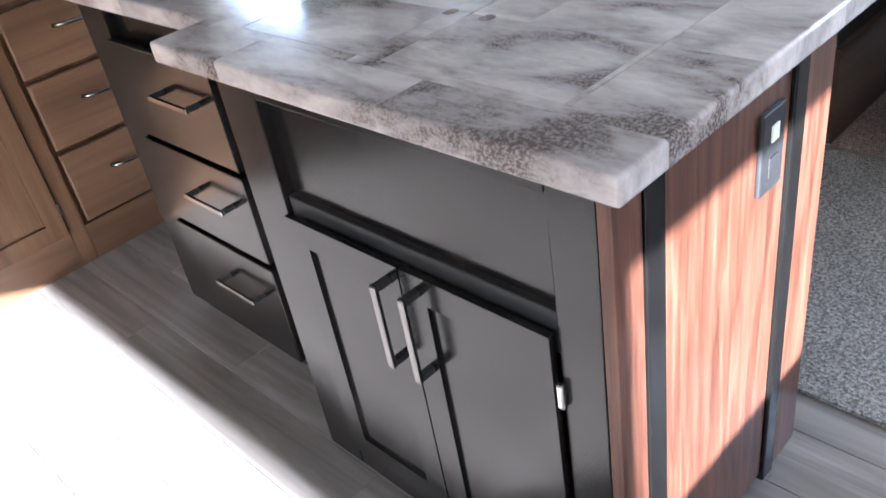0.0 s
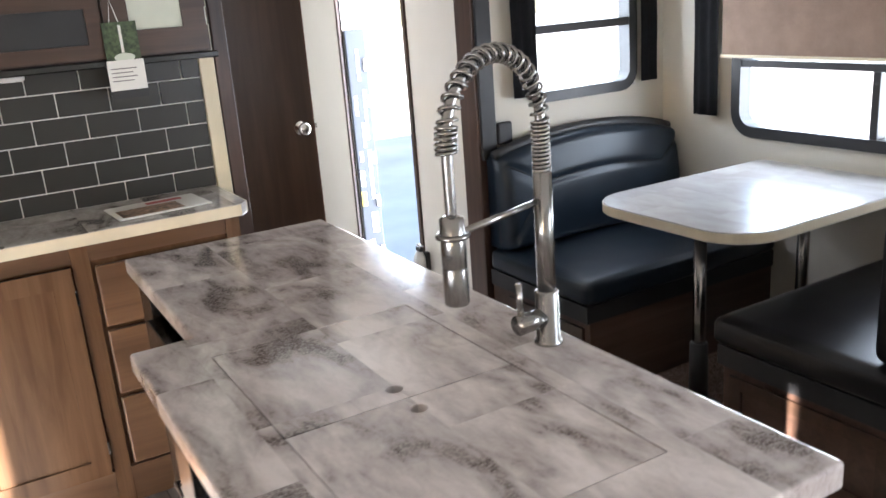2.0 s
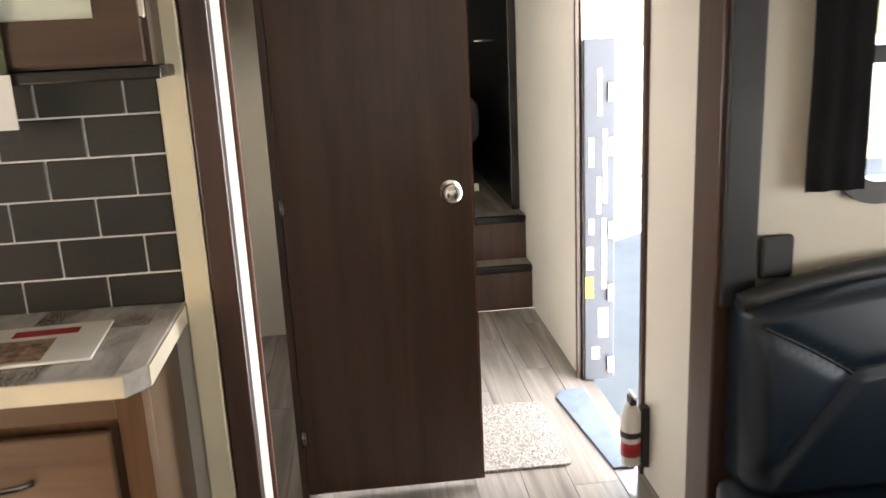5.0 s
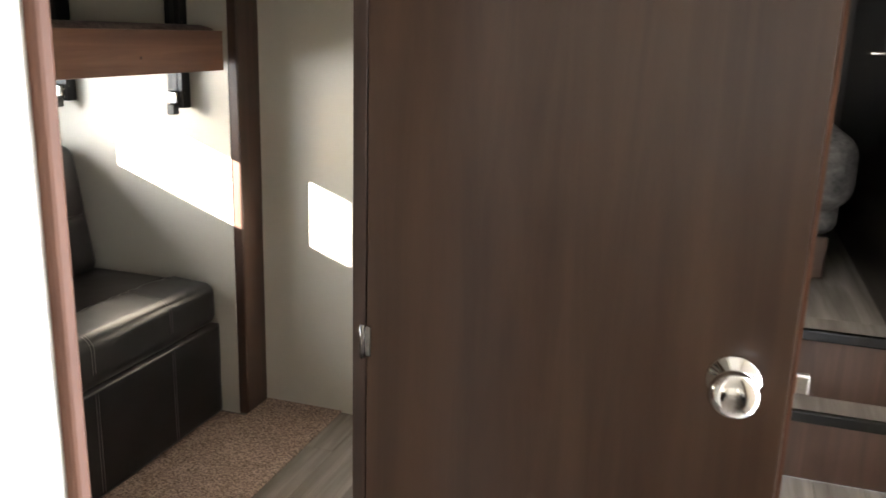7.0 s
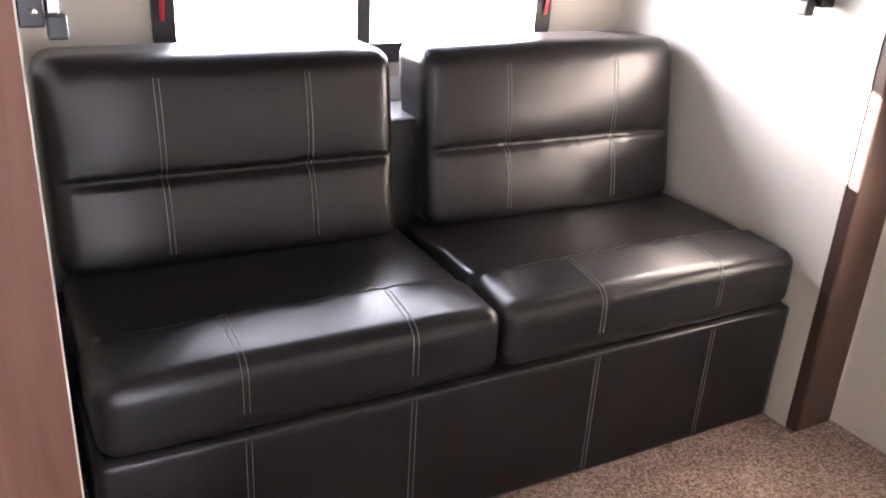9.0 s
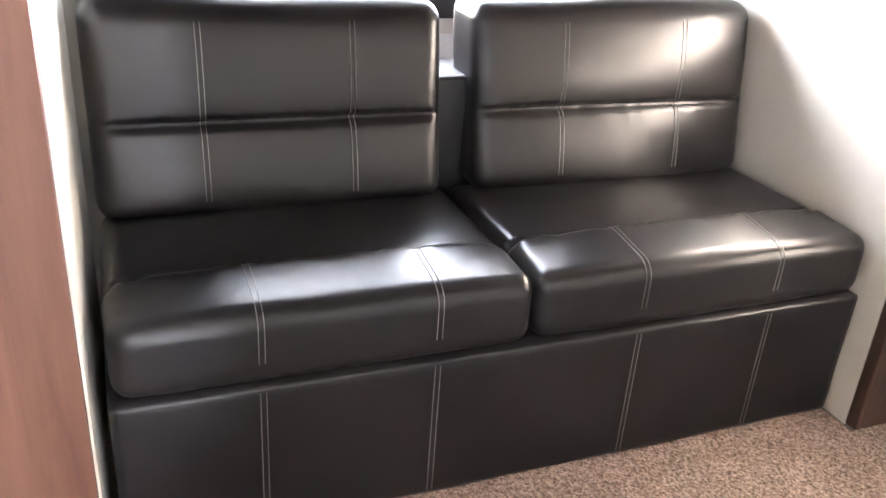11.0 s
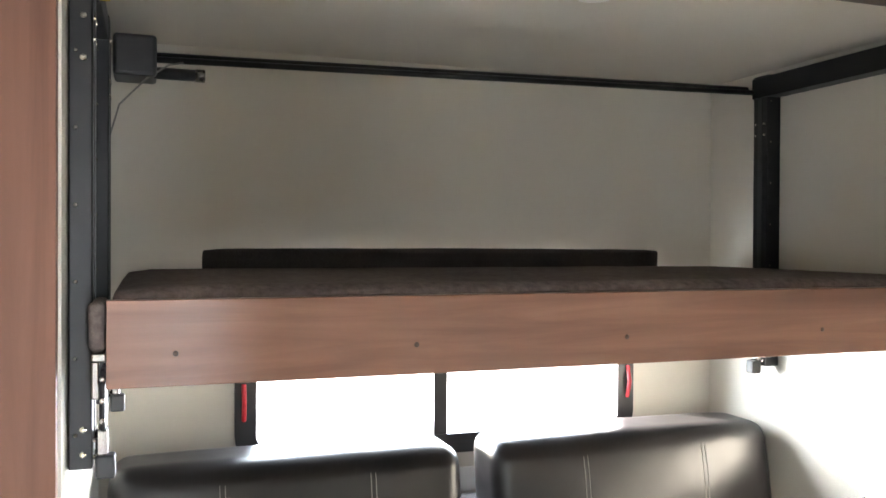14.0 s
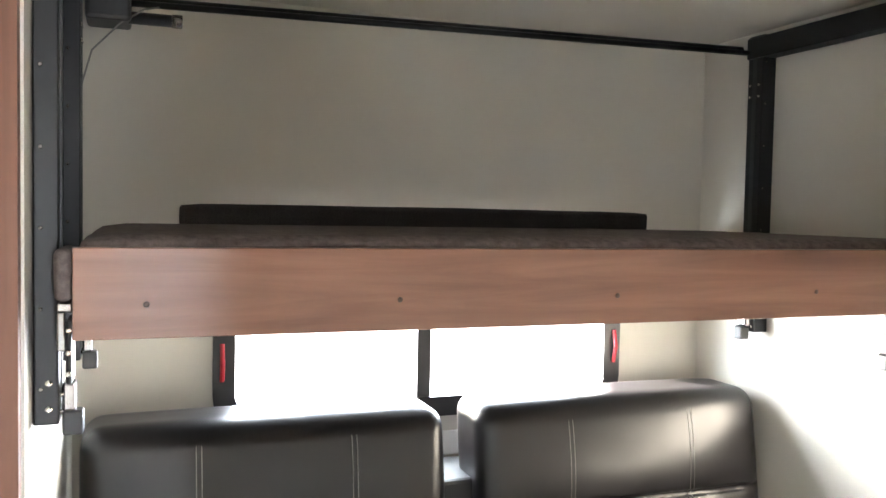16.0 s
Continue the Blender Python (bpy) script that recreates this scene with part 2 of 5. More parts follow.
M_THREADD = plain("dark_piping", (0.010, 0.010, 0.012), 0.5)
M_CARPET = carpet("beige_carpet", (0.37, 0.275, 0.225), (0.15, 0.10, 0.08))
M_RUG = carpet("grey_beige_rug", (0.31, 0.285, 0.26), (0.13, 0.115, 0.10))
M_MAT = cloth("slate_blue_mat", (0.13, 0.16, 0.20), 240, 0.5)
M_MATTRESS = cloth("brown_mattress_cloth", (0.135, 0.108, 0.098), 60, 0.4, 0.9, 0.35)
M_BOLSTER = cloth("charcoal_cloth", (0.055, 0.048, 0.047), 300, 0.4)
M_SHADE = cloth("tan_shade_cloth", (0.30, 0.215, 0.165), 420, 0.15, 0.85, 0.08)
M_PLANK = wood("grey_plank", (0.185, 0.162, 0.145), (0.275, 0.248, 0.226), (0.39, 0.36, 0.335), 1, 0.22, 0.7, True)
M_GAP = plain("plank_gap", (0.13, 0.115, 0.10), 0.8)
M_GLASS = glassy("clear_glass")
M_FROST = plain("frosted_glass", (0.62, 0.66, 0.56), 0.35, vary=0.03)
M_GROUND = plain("pale_gravel", (0.62, 0.60, 0.56), 0.9, vary=0.2, scale=0.5, bump=0.4, grain=30)
M_RED = plain("red_plastic", (0.42, 0.016, 0.025), 0.35)
M_YELLOW = plain("yellow_plastic", (0.80, 0.62, 0.03), 0.4)
M_PAPER = plain("paper", (0.78, 0.77, 0.72), 0.6, vary=0.03)
M_GREEN = plain("green_print", (0.05, 0.075, 0.03), 0.45, vary=0.7, scale=90, bump=0)
M_PRINT = plain("brown_print", (0.30, 0.20, 0.14), 0.5, vary=0.8, scale=60, bump=0)
M_WPLAST = plain("white_plastic", (0.78, 0.77, 0.74), 0.35, vary=0.03)
# a pale cover; the dimness of the bedroom is mixed into its colour
M_BED_DIM = cloth("bed_cover_dimmed", (0.11, 0.106, 0.105), 26, 0.5, 0.9, 0.45)
M_GREY = plain("grey_paint", (0.035, 0.042, 0.055), 0.5)


# ---- shapes ----
def mesh(name, bm, smooth=False):
    bmesh.ops.recalc_face_normals(bm, faces=bm.faces[:])
    me = bpy.data.meshes.new(name)
    bm.to_mesh(me)
    bm.free()
    if smooth:
        me.shade_smooth()
    return me


def part(name, bm, material, parent=None, label="", smooth=False):
    """Links a bmesh, in world coordinates, as one mesh object under a thing or a part."""
    ob = new(name, mesh(name, bm, smooth))
    ob.data.materials.append(material)
    if parent is not None:
        ob.parent = parent
        if parent.type == "EMPTY":
            ob.matrix_parent_inverse = parent.matrix_basis.inverted()
    return tagged(ob, label) if label else ob


def thing(name, at, label, category, group="", kind=""):
    ob = new(name)
    ob.empty_display_size = 0.1
    ob.matrix_basis = Matrix.Translation(at)
    return tagged(ob, label, category, group, kind)


def box(x0, x1, y0, y1, z0, z1, bev=0.0, segs=2, bm=None):
    out = bm or bmesh.new()
    c = bmesh.new()
    bmesh.ops.create_cube(c, size=1.0)
    for v in c.verts:
        v.co = Vector(((x0 + x1) / 2 + v.co.x * (x1 - x0), (y0 + y1) / 2 + v.co.y * (y1 - y0), (z0 + z1) / 2 + v.co.z * (z1 - z0)))
    if bev:
        bmesh.ops.bevel(c, geom=c.edges[:], offset=bev, segments=segs, profile=0.5, affect="EDGES")
    idx = {}
    for v in c.verts:
        idx[v] = out.verts.new(v.co)
    for f in c.faces:
        out.faces.new([idx[v] for v in f.verts])
    c.free()
    return out


def tube(pts, r, n=10, bm=None, radii=None, closed=False):
    """A round bar along points."""
    out = bm or bmesh.new()
    pts = [Vector(p) for p in pts]
    rings, side = [], None
    for i, p in enumerate(pts):
        a = pts[i - 1] if i or closed else p
        b = pts[(i + 1) % len(pts)] if i < len(pts) - 1 or closed else p
        d = (b - a).normalized()
        if side is None:
            side = d.orthogonal().normalized()
        side = (side - d * side.dot(d)).normalized()
        up = d.cross(side)
        rr = radii[i] if radii else r
        rings.append([out.verts.new(p + rr * (math.cos(2 * math.pi * k / n) * side + math.sin(2 * math.pi * k / n) * up)) for k in range(n)])
    pairs = list(zip(rings, rings[1:])) + ([(rings[-1], rings[0])] if closed else [])
    for a, b in pairs:
        for k in range(n):
            out.faces.new((a[k], a[(k + 1) % n], b[(k + 1) % n], b[k]))
    if not closed:
        out.faces.new(rings[0][::-1])
        out.faces.new(rings[-1])
    return out


def lathe(centre, axis, profile, n=24, bm=None):
    """Turns (distance along axis, radius) pairs round the axis."""
    axis = Vector(axis).normalized()
    return tube([Vector(centre) + axis * h for h, _ in profile], 1, n, bm, [max(r, 0.0004) for _, r in profile])


def slab(poly, z0, z1, bev=0.0, segs=2):
    """A flat plate from an outline in x and y."""
    bm = bmesh.new()
    lo = [bm.verts.new((x, y, z0)) for x, y in poly]
    hi = [bm.verts.new((x, y, z1)) for x, y in poly]
    n = len(poly)
    bm.faces.new(lo[::-1])
    bm.faces.new(hi)
    for i in range(n):
        bm.faces.new((lo[i], lo[(i + 1) % n], hi[(i + 1) % n], hi[i]))
    if bev:
        rim = [e for e in bm.edges if abs(e.verts[0].co.z - e.verts[1].co.z) < 1e-6]
        bmesh.ops.bevel(bm, geom=rim, offset=bev, segments=segs, profile=0.5, affect="EDGES")
    return bm


def rounded(x0, x1, y0, y1, r, n=6):
    """The outline of a rectangle with round corners; r is one radius or four, from the low x, low y corner round."""
    rs = r if isinstance(r, tuple) else (r,) * 4
    out = []
    for (cx, cy, a0), q in zip(((x0, y0, 180), (x1, y0, 270), (x1, y1, 0), (x0, y1, 90)), rs):
        sx, sy = (q if cx == x0 else -q), (q if cy == y0 else -q)
        if q <= 0:
            out.append((cx, cy))
            continue
        for k in range(n + 1):
            a = radians(a0 + 90 * k / n)
            out.append((cx + sx + q * math.cos(a), cy + sy + q * math.sin(a)))
    return out


def turned(bm, m):
    bmesh.ops.transform(bm, matrix=m, verts=bm.verts[:])
    return bm


def ring(outer, inner, z0, z1, bev=0.0):
    """A flat frame between two outlines that have the same number of corners."""
    bm = bmesh.new()
    n = len(outer)
    q = [[bm.verts.new((x, y, z)) for x, y in o] for o in (outer, inner) for z in (z0, z1)]
    for i in range(n):
        j = (i + 1) % n
        for a, b in ((0, 1), (1, 3), (3, 2), (2, 0)):
            bm.faces.new((q[a][i], q[a][j], q[b][j], q[b][i]))
    return bm


ON_X = Matrix(((0, 0, 1, 0), (1, 0, 0, 0), (0, 1, 0, 0), (0, 0, 0, 1)))     # outline (y, z), thickness along x
ON_Y = Matrix(((1, 0, 0, 0), (0, 0, 1, 0), (0, 1, 0, 0), (0, 0, 0, 1)))     # outline (x, z), thickness along y


def setting(name, bm, material, label, category):
    return tagged(part(name, bm, material), label, category, kind="structure")


def wall_with_hole(fixed, axis, t0, t1, a0, a1, z0, z1, holes):
    """A wall across axis 0 or 1 between t0 and t1, along a0 to a1, with rectangular holes (b0, b1, y0, y1)."""
    aa = sorted({a0, a1, *(h for o in holes for h in o[:2])})
    zz = sorted({z0, z1, *(h for o in holes for h in o[2:])})
    bm = bmesh.new()
    grid = {}

    def vert(a, z, t):
        if (a, z, t) not in grid:
            grid[a, z, t] = bm.verts.new((t, a, z) if axis == 0 else (a, t, z))
        return grid[a, z, t]

    def full(i, j):
        if not (0 <= i < len(aa) - 1 and 0 <= j < len(zz) - 1):
            return False
        ca, cz = (aa[i] + aa[i + 1]) / 2, (zz[j] + zz[j + 1]) / 2
        return not any(h[0] < ca < h[1] and h[2] < cz < h[3] for h in holes)

    for i in range(len(aa) - 1):
        for j in range(len(zz) - 1):
            if not full(i, j):
                continue
            p = [(aa[i], zz[j]), (aa[i + 1], zz[j]), (aa[i + 1], zz[j + 1]), (aa[i], zz[j + 1])]
            for t in (t0, t1):
                bm.faces.new([vert(a, z, t) for a, z in p])
            for (di, dj), (u, w) in zip(((0, -1), (1, 0), (0, 1), (-1, 0)), ((0, 1), (1, 2), (2, 3), (3, 0))):
                if not full(i + di, j + dj):
                    bm.faces.new([vert(*p[u], t0), vert(*p[w], t0), vert(*p[w], t1), vert(*p[u], t1)])
    return bm


# ---- the large structure ----
LEFT, RIGHT, REAR, FRONT, CEIL = -2.0, 2.44, -1.3, 7.4, 2.08
KWALL, BUNK0, BUNK1 = 2.83, 2.90, 5.09          # kitchen wall, the bunk room's two walls
HALL = 1.36                                     # the hall's wall towards the bunk room
S0, S1, SBACK, SCEIL = 3.24, 4.95, -0.60, 1.87  # the bunk slide
D0, D1, DOUT = 0.75, 2.78, 3.32                 # the dinette slide

setting("ground", box(-70, 70, -70, 70, -1.1, -0.9), M_GROUND, "pale gravel lot around the trailer", "ground")
setting("subfloor", box(LEFT, RIGHT + 0.05, REAR, 5.2, -0.08, -0.006), M_GAP, "dark floor deck under the vinyl planks", "floor")
setting("floor_bedroom", box(HALL, RIGHT, 5.474, FRONT, 0.37, 0.45), M_PLANK, "raised wood-look bedroom floor", "floor")
setting("floor_bunk_slide", box(SBACK, 0.33, S0, S1, -0.08, -0.004), M_CARPET, "beige carpet under the sofa", "floor")
setting("floor_dinette", box(RIGHT - 0.02, DOUT, D0, D1 + 0.2, -0.07, -0.004), M_CARPET, "carpeted dinette slide floor", "floor")
setting("ceiling", box(LEFT - 0.1, RIGHT + 0.1, REAR - 0.1, FRONT + 0.1, CEIL, CEIL + 0.08), M_CEIL, "off-white ceiling board", "ceiling")
setting("ceiling_bunk_slide", box(SBACK - 0.06, 0.30, S0 - 0.06, S1 + 0.06, SCEIL, SCEIL + 0.06), M_CEIL, "off-white ceiling over the bunk", "ceiling")
setting("ceiling_dinette", box(RIGHT, DOUT + 0.06, D0 - 0.06, D1 + 0.1, SCEIL, SCEIL + 0.06), M_CEIL, "off-white ceiling over the dinette", "ceiling")

setting("wall_kitchen", box(LEFT, 1.30, KWALL, BUNK0, 0, CEIL), M_WALL, "beige partition between kitchen and bunk room", "wall")
setting("wall_hall_near", box(1.30, HALL, KWALL + 0.031, 3.033, 0, CEIL), M_WHITE, "bright off-white hall wall beside the doorway", "wall")
setting("wall_hall_far", box(1.374, 1.42, 3.60, 5.33, 0, CEIL), M_WALL, "beige hall wall behind the open door", "wall")
setting("wall_hall_lintel", box(1.30, HALL, 3.033, 3.60, 1.93, CEIL), M_WALL, "beige wall above the bunk room doorway", "wall")
setting("wall_bunk_front", box(0.33, 1.374, BUNK1, BUNK1 + 0.06, 0, CEIL), M_WALL, "beige bunk room end wall with sun patches", "wall")
setting("wall_slide_rear", box(SBACK, 0.30, S0 - 0.06, S0, 0, SCEIL), M_WALL, "beige slide-out side wall", "wall")
setting("wall_slide_front", box(SBACK, 0.30, S1, S1 + 0.06, 0, SCEIL), M_WALL, "beige slide-out side wall in sunlight", "wall")
setting("wall_slide_back", wall_with_hole(0, 0, SBACK - 0.05, SBACK, S0 - 0.06, S1 + 0.06, 0, SCEIL, [(3.57, 4.66, 0.87, 1.34)]), M_WALL,
        "beige slide-out wall behind the sofa", "wall")
setting("wall_dinette_end", wall_with_hole(0, 1, D1, D1 + 0.06, 2.386, DOUT, 0, SCEIL, [(2.57, 3.15, 1.03, 1.54)]), M_WALL,
        "beige dinette end wall with a window", "wall")
setting("wall_dinette_rear", box(RIGHT, DOUT, D0 - 0.06, D0, 0, SCEIL), M_WALL, "beige dinette slide rear wall", "wall")
setting("wall_dinette_outer", wall_with_hole(0, 0, DOUT, DOUT + 0.06, D0 - 0.06, D1 + 0.06, 0, SCEIL, [(1.00, 2.36, 0.86, 1.62)]), M_WALL,
        "beige dinette outer wall with a wide window", "wall")
setting("wall_right", wall_with_hole(0, 0, RIGHT, RIGHT + 0.06, 3.02, FRONT, 0, CEIL, [(3.56, 4.29, 0, 1.79)]), M_WHITE,
        "off-white outer wall with the entry opening", "wall")
# the hole takes an added window that only serves the fill lamp
setting("wall_right_rear", wall_with_hole(0, 0, RIGHT, RIGHT + 0.06, REAR, D0 - 0.06, 0, CEIL, [(-0.97, 0.17, 0.88, 1.52)]), M_WALL, "plain beige outer wall with an added, unseen window", "wall")
setting("wall_right_over_slide", box(RIGHT, RIGHT + 0.06, D0 - 0.06, 3.02, SCEIL + 0.06, CEIL), M_WALL, "plain beige wall over the dinette", "wall")
# unseen opening, placed so that sunlight reaches the island's end panel
setting("wall_rear", wall_with_hole(0, 1, REAR - 0.06, REAR, LEFT, RIGHT + 0.06, 0, CEIL, [(-1.73, -1.115, 1.168, 1.708)]), M_WALL, "plain beige rear wall with an unseen opening added to let the sun in", "wall")
# unseen openings, sized to shape the sun patch on floor and base cabinet
setting("wall_left", wall_with_hole(0, 0, LEFT - 0.06, LEFT, REAR - 0.06, KWALL + 0.07, 0, CEIL,
        [(-1.1, 0.63, 0.60, 1.015), (0.63, 0.87, 0.60, 1.42)]), M_WALL, "plain beige outer wall with unseen openings added to let the sun in", "wall")
# the unlit bedroom's darkness is put into the black of these two walls
setting("wall_front", box(HALL - 0.06, RIGHT + 0.06, FRONT, FRONT + 0.06, 0, CEIL), M_BLACKP, "bedroom end wall, coloured black for the room's gloom", "wall")
setting("wall_bedroom_left", box(1.30, HALL, 5.33, FRONT, 0, CEIL), M_BLACKP, "bedroom side wall, coloured black for the room's gloom", "wall")
setting("wall_bunk_rear_outer", box(0.30, 0.33, BUNK0, S0 - 0.004, 0, CEIL), M_TRIMR, "reddish wood slide fascia", "trim")
setting("trim_slide_front", box(0.26, 0.335, S1 + 0.003, BUNK1 - 0.003, 0, CEIL, 0.006), M_TRIM, "dark wood slide trim", "trim")
setting("trim_slide_header", box(0.27, 0.335, S0, S1, SCEIL - 0.010, CEIL), M_TRIM, "dark wood slide header", "trim")
setting("trim_dinette", box(2.314, 2.384, 2.7805, 2.905, 0, CEIL, 0.006), M_TRIM, "dark wood dinette slide trim", "trim")
setting("trim_dinette_seal", box(2.322, 2.392, 2.762, 2.779, 0.82, SCEIL, 0.004), M_BLACKP, "black slide seal beside the dinette", "trim")
setting("wall_dinette_return", box(2.386, RIGHT - 0.001, 2.842, 3.019, 0, CEIL), M_WALL, "beige wall return behind the slide trim", "wall")
setting("trim_kitchen_corner", box(1.265, 1.315, KWALL - 0.02, KWALL - 0.001, 0, CEIL, 0.004), M_CREAM, "cream corner trim beside the tiles", "trim")
setting("trim_hall_corner", box(1.318, HALL + 0.008, KWALL - 0.02, KWALL + 0.03, 0, CEIL, 0.004), M_TRIM, "dark wood corner trim", "trim")
setting("trim_doorway_near", box(1.31, HALL + 0.010, 3.034, 3.050, 0, 1.929, 0.004), M_TRIMR, "narrow wood door casing", "trim")
setting("trim_doorway_far", box(1.372, 1.3925, 3.552, 3.599, 0, 1.929, 0.002), M_TRIM, "dark door jamb with hinges", "trim")

# ---- pulls and framed doors ----
def pull_loop(parent, x, y0, y1, z):
    """A flat bar pull on two black arms that stands off a face looking along -x."""
    part("pull", box(x - 0.036, x - 0.029, y0, y1, z - 0.006, z + 0.006, 0.0015, 1), M_STEEL, parent, "brushed nickel bar pull")
    for y in (y0 + 0.001, y1 - 0.013):
        part("pull_foot", box(x - 0.0285, x, y, y + 0.012, z - 0.005, z + 0.005, 0.001, 1), M_BLACKP, parent)


def shaker_x(parent, name, x, y0, y1, z0, z1, mat_frame, mat_panel, rail=0.045, t=0.02):
    """A framed door that looks along -x, its front at x."""
    rim = ring([(y0, z0), (y1, z0), (y1, z1), (y0, z1)], [(y0 + rail, z0 + rail), (y1 - rail, z0 + rail), (y1 - rail, z1 - rail), (y0 + rail, z1 - rail)], 0, t)
    ob = part(name, turned(rim, Matrix.Translation((x, 0, 0)) @ ON_X), mat_frame, parent)
    part("panel", box(x + t * 0.55, x + t - 0.001, y0 + rail - 0.004, y1 - rail + 0.004, z0 + rail - 0.004, z1 - rail + 0.004), mat_panel, ob)
    return ob


def shaker_y(parent, name, y, x0, x1, z0, z1, mat_frame, mat_panel, rail=0.05, t=0.02):
    """A framed door that looks along -y, its front at y."""
    rim = ring([(x0, z0), (x1, z0), (x1, z1), (x0, z1)], [(x0 + rail, z0 + rail), (x1 - rail, z0 + rail), (x1 - rail, z1 - rail), (x0 + rail, z1 - rail)], 0, t)
    ob = part(name, turned(rim, Matrix.Translation((0, y, 0)) @ ON_Y), mat_frame, parent)
    part("panel", box(x0 + rail - 0.004, x1 - rail + 0.004, y + 0.009, y + t - 0.002, z0 + rail - 0.004, z1 - rail + 0.004), mat_panel, ob)
    return ob


# ---- kitchen island ----
island = thing("kitchen_island", (1.03, 1.25, 0), "black lacquered kitchen island with a wood-grain end panel", "kitchen island")
NX, FX = 0.722, 0.825       # its two front faces: under the sink, and the drawer stack
part("carcass", box(NX + 0.03, 1.26, 0.535, 1.20, 0.05, 0.69, 0.002), M_BLACK, island)
part("carcass", box(FX + 0.022, 1.26, 1.203, 1.325, 0.05, 0.69, 0.002), M_BLACK, island)
part("carcass", box(FX + 0.022, 1.26, 1.327, 2.0, 0.05, 0.868, 0.002), M_BLACK, island)
part("toe_kick", box(FX + 0.03, 1.22, 0.60, 1.97, 0, 0.05), M_BLACKP, island)
part("stile", box(NX, NX + 0.03, 0.535, 0.604, 0.02, 0.872, 0.002), M_BLACK, island)
part("stile", box(NX, NX + 0.03, 1.172, 1.275, 0.02, 0.872, 0.002), M_BLACK, island)
part("return_panel", box(NX + 0.0305, FX + 0.02, 1.262, 1.274, 0.02, 0.868, 0.001), M_BLACK, island)
part("stile", box(FX, FX + 0.02, 1.276, 1.470, 0.05, 0.868, 0.002), M_BLACK, island)
part("rail", box(NX, NX + 0.03, 0.606, 1.170, 0.846, 0.872, 0.002), M_BLACK, island)
part("rail", box(NX, NX + 0.03, 0.606, 1.170, 0.02, 0.075, 0.002), M_BLACK, island)
part("rail", box(NX + 0.008, NX + 0.03, 0.606, 1.170, 0.60, 0.668, 0.002), M_BLACKP, island)
part("false_front", box(NX + 0.022, NX + 0.029, 0.606, 1.170, 0.668, 0.846), M_BLACK, island, "recessed black false drawer front")
for y0, y1, py in ((0.610, 0.888, 0.848), (0.892, 1.168, 0.909)):
    d = shaker_x(island, "door", NX - 0.012, y0, y1, 0.085, 0.640, M_BLACK, M_BLACK, 0.05, 0.012)
    pull = part("pull", box(NX - 0.046, NX - 0.038, py, py + 0.014, 0.455, 0.617, 0.002), M_STEEL, d, "brushed nickel bar pull")
    for z in (0.456, 0.604):
        part("pull_foot", box(NX - 0.0375, NX - 0.012, py + 0.001, py + 0.013, z, z + 0.012, 0.001), M_BLACKP, d)
for z in (0.20, 0.54):
    part("hinge", box(NX - 0.011, NX - 0.0005, 0.597, 0.609, z - 0.022, z + 0.022, 0.003), M_CHROME, island, "chrome cabinet hinge")
part("stile", box(FX, FX + 0.02, 1.885, 2.0, 0.05, 0.868, 0.002), M_BLACK, island)
for z0, z1 in ((0.585, 0.805), (0.358, 0.570), (0.075, 0.342)):
    d = part("drawer_front", box(FX - 0.016, FX + 0.004, 1.474, 1.880, z0, z1, 0.003), M_BLACK, island)
    zc = {0.585: 0.735, 0.358: 0.500, 0.075: 0.262}[z0]
    pull_loop(d, FX - 0.016, 1.538, 1.690, zc - 0.013)
part("end_panel", box(0.822, 1.138, 0.517, 0.534, 0.05, 0.868, 0.001), M_PANEL, island, "reddish wood-grain end panel")
part("end_panel", box(1.180, 1.275, 0.517, 0.534, 0.03, 0.868, 0.001), M_PANEL, island, "reddish wood-grain end panel")
part("end_panel", box(NX, 0.778, 0.514, 0.534, 0.02, 0.871, 0.001), M_PANEL, island, "reddish wood-grain end strip")
part("batten", box(0.780, 0.820, 0.510, 0.534, 0.02, 0.871, 0.002), M_MATT, island)
part("batten", box(1.140, 1.178, 0.510, 0.534, 0.03, 0.872, 0.003), M_MATT, island)
part("toe_kick", box(0.80, 1.25, 0.54, 0.56, 0, 0.05), M_BLACKP, island)
part("back_panel", box(1.2605, 1.275, 0.535, 2.0, 0.03, 0.868, 0.001), M_BLACK, island)
part("end_board", box(FX + 0.01, 1.275, 2.001, 2.016, 0.03, 0.868, 0.001), M_BLACK, island)

outlet = thing("power_outlet", (1.07, 0.517, 0.70), "black power outlet plate on the island end panel", "outlet")
part("plate", box(1.048, 1.112, 0.509, 0.517, 0.690, 0.815, 0.003), M_BLACKP, outlet)
part("socket", box(1.070, 1.090, 0.506, 0.509, 0.768, 0.792, 0.001), M_WPLAST, outlet, "white socket insert")
part("socket", box(1.067, 1.093, 0.506, 0.509, 0.715, 0.745, 0.001), M_BLACKP, outlet)

# the island's worktop, with an opening for the sink covers
CX0, CX1, CY0, CY1 = 0.812, 1.186, 0.628, 1.309
top = bmesh.new()
xs, ys = [0.700, CX0, CX1, 1.330], [0.488, CY0, CY1, 1.424, 2.058]
TX = 0.812
vs = {}


def tv(x, y, z):
    if (x, y, z) not in vs:
        vs[x, y, z] = top.verts.new((x, y, z))
    return vs[x, y, z]


def in_top(i, j):
    if not (0 <= i < 3 and 0 <= j < 4):
        return False
    return not (i == 1 and j == 1) and not (i == 0 and j == 3)


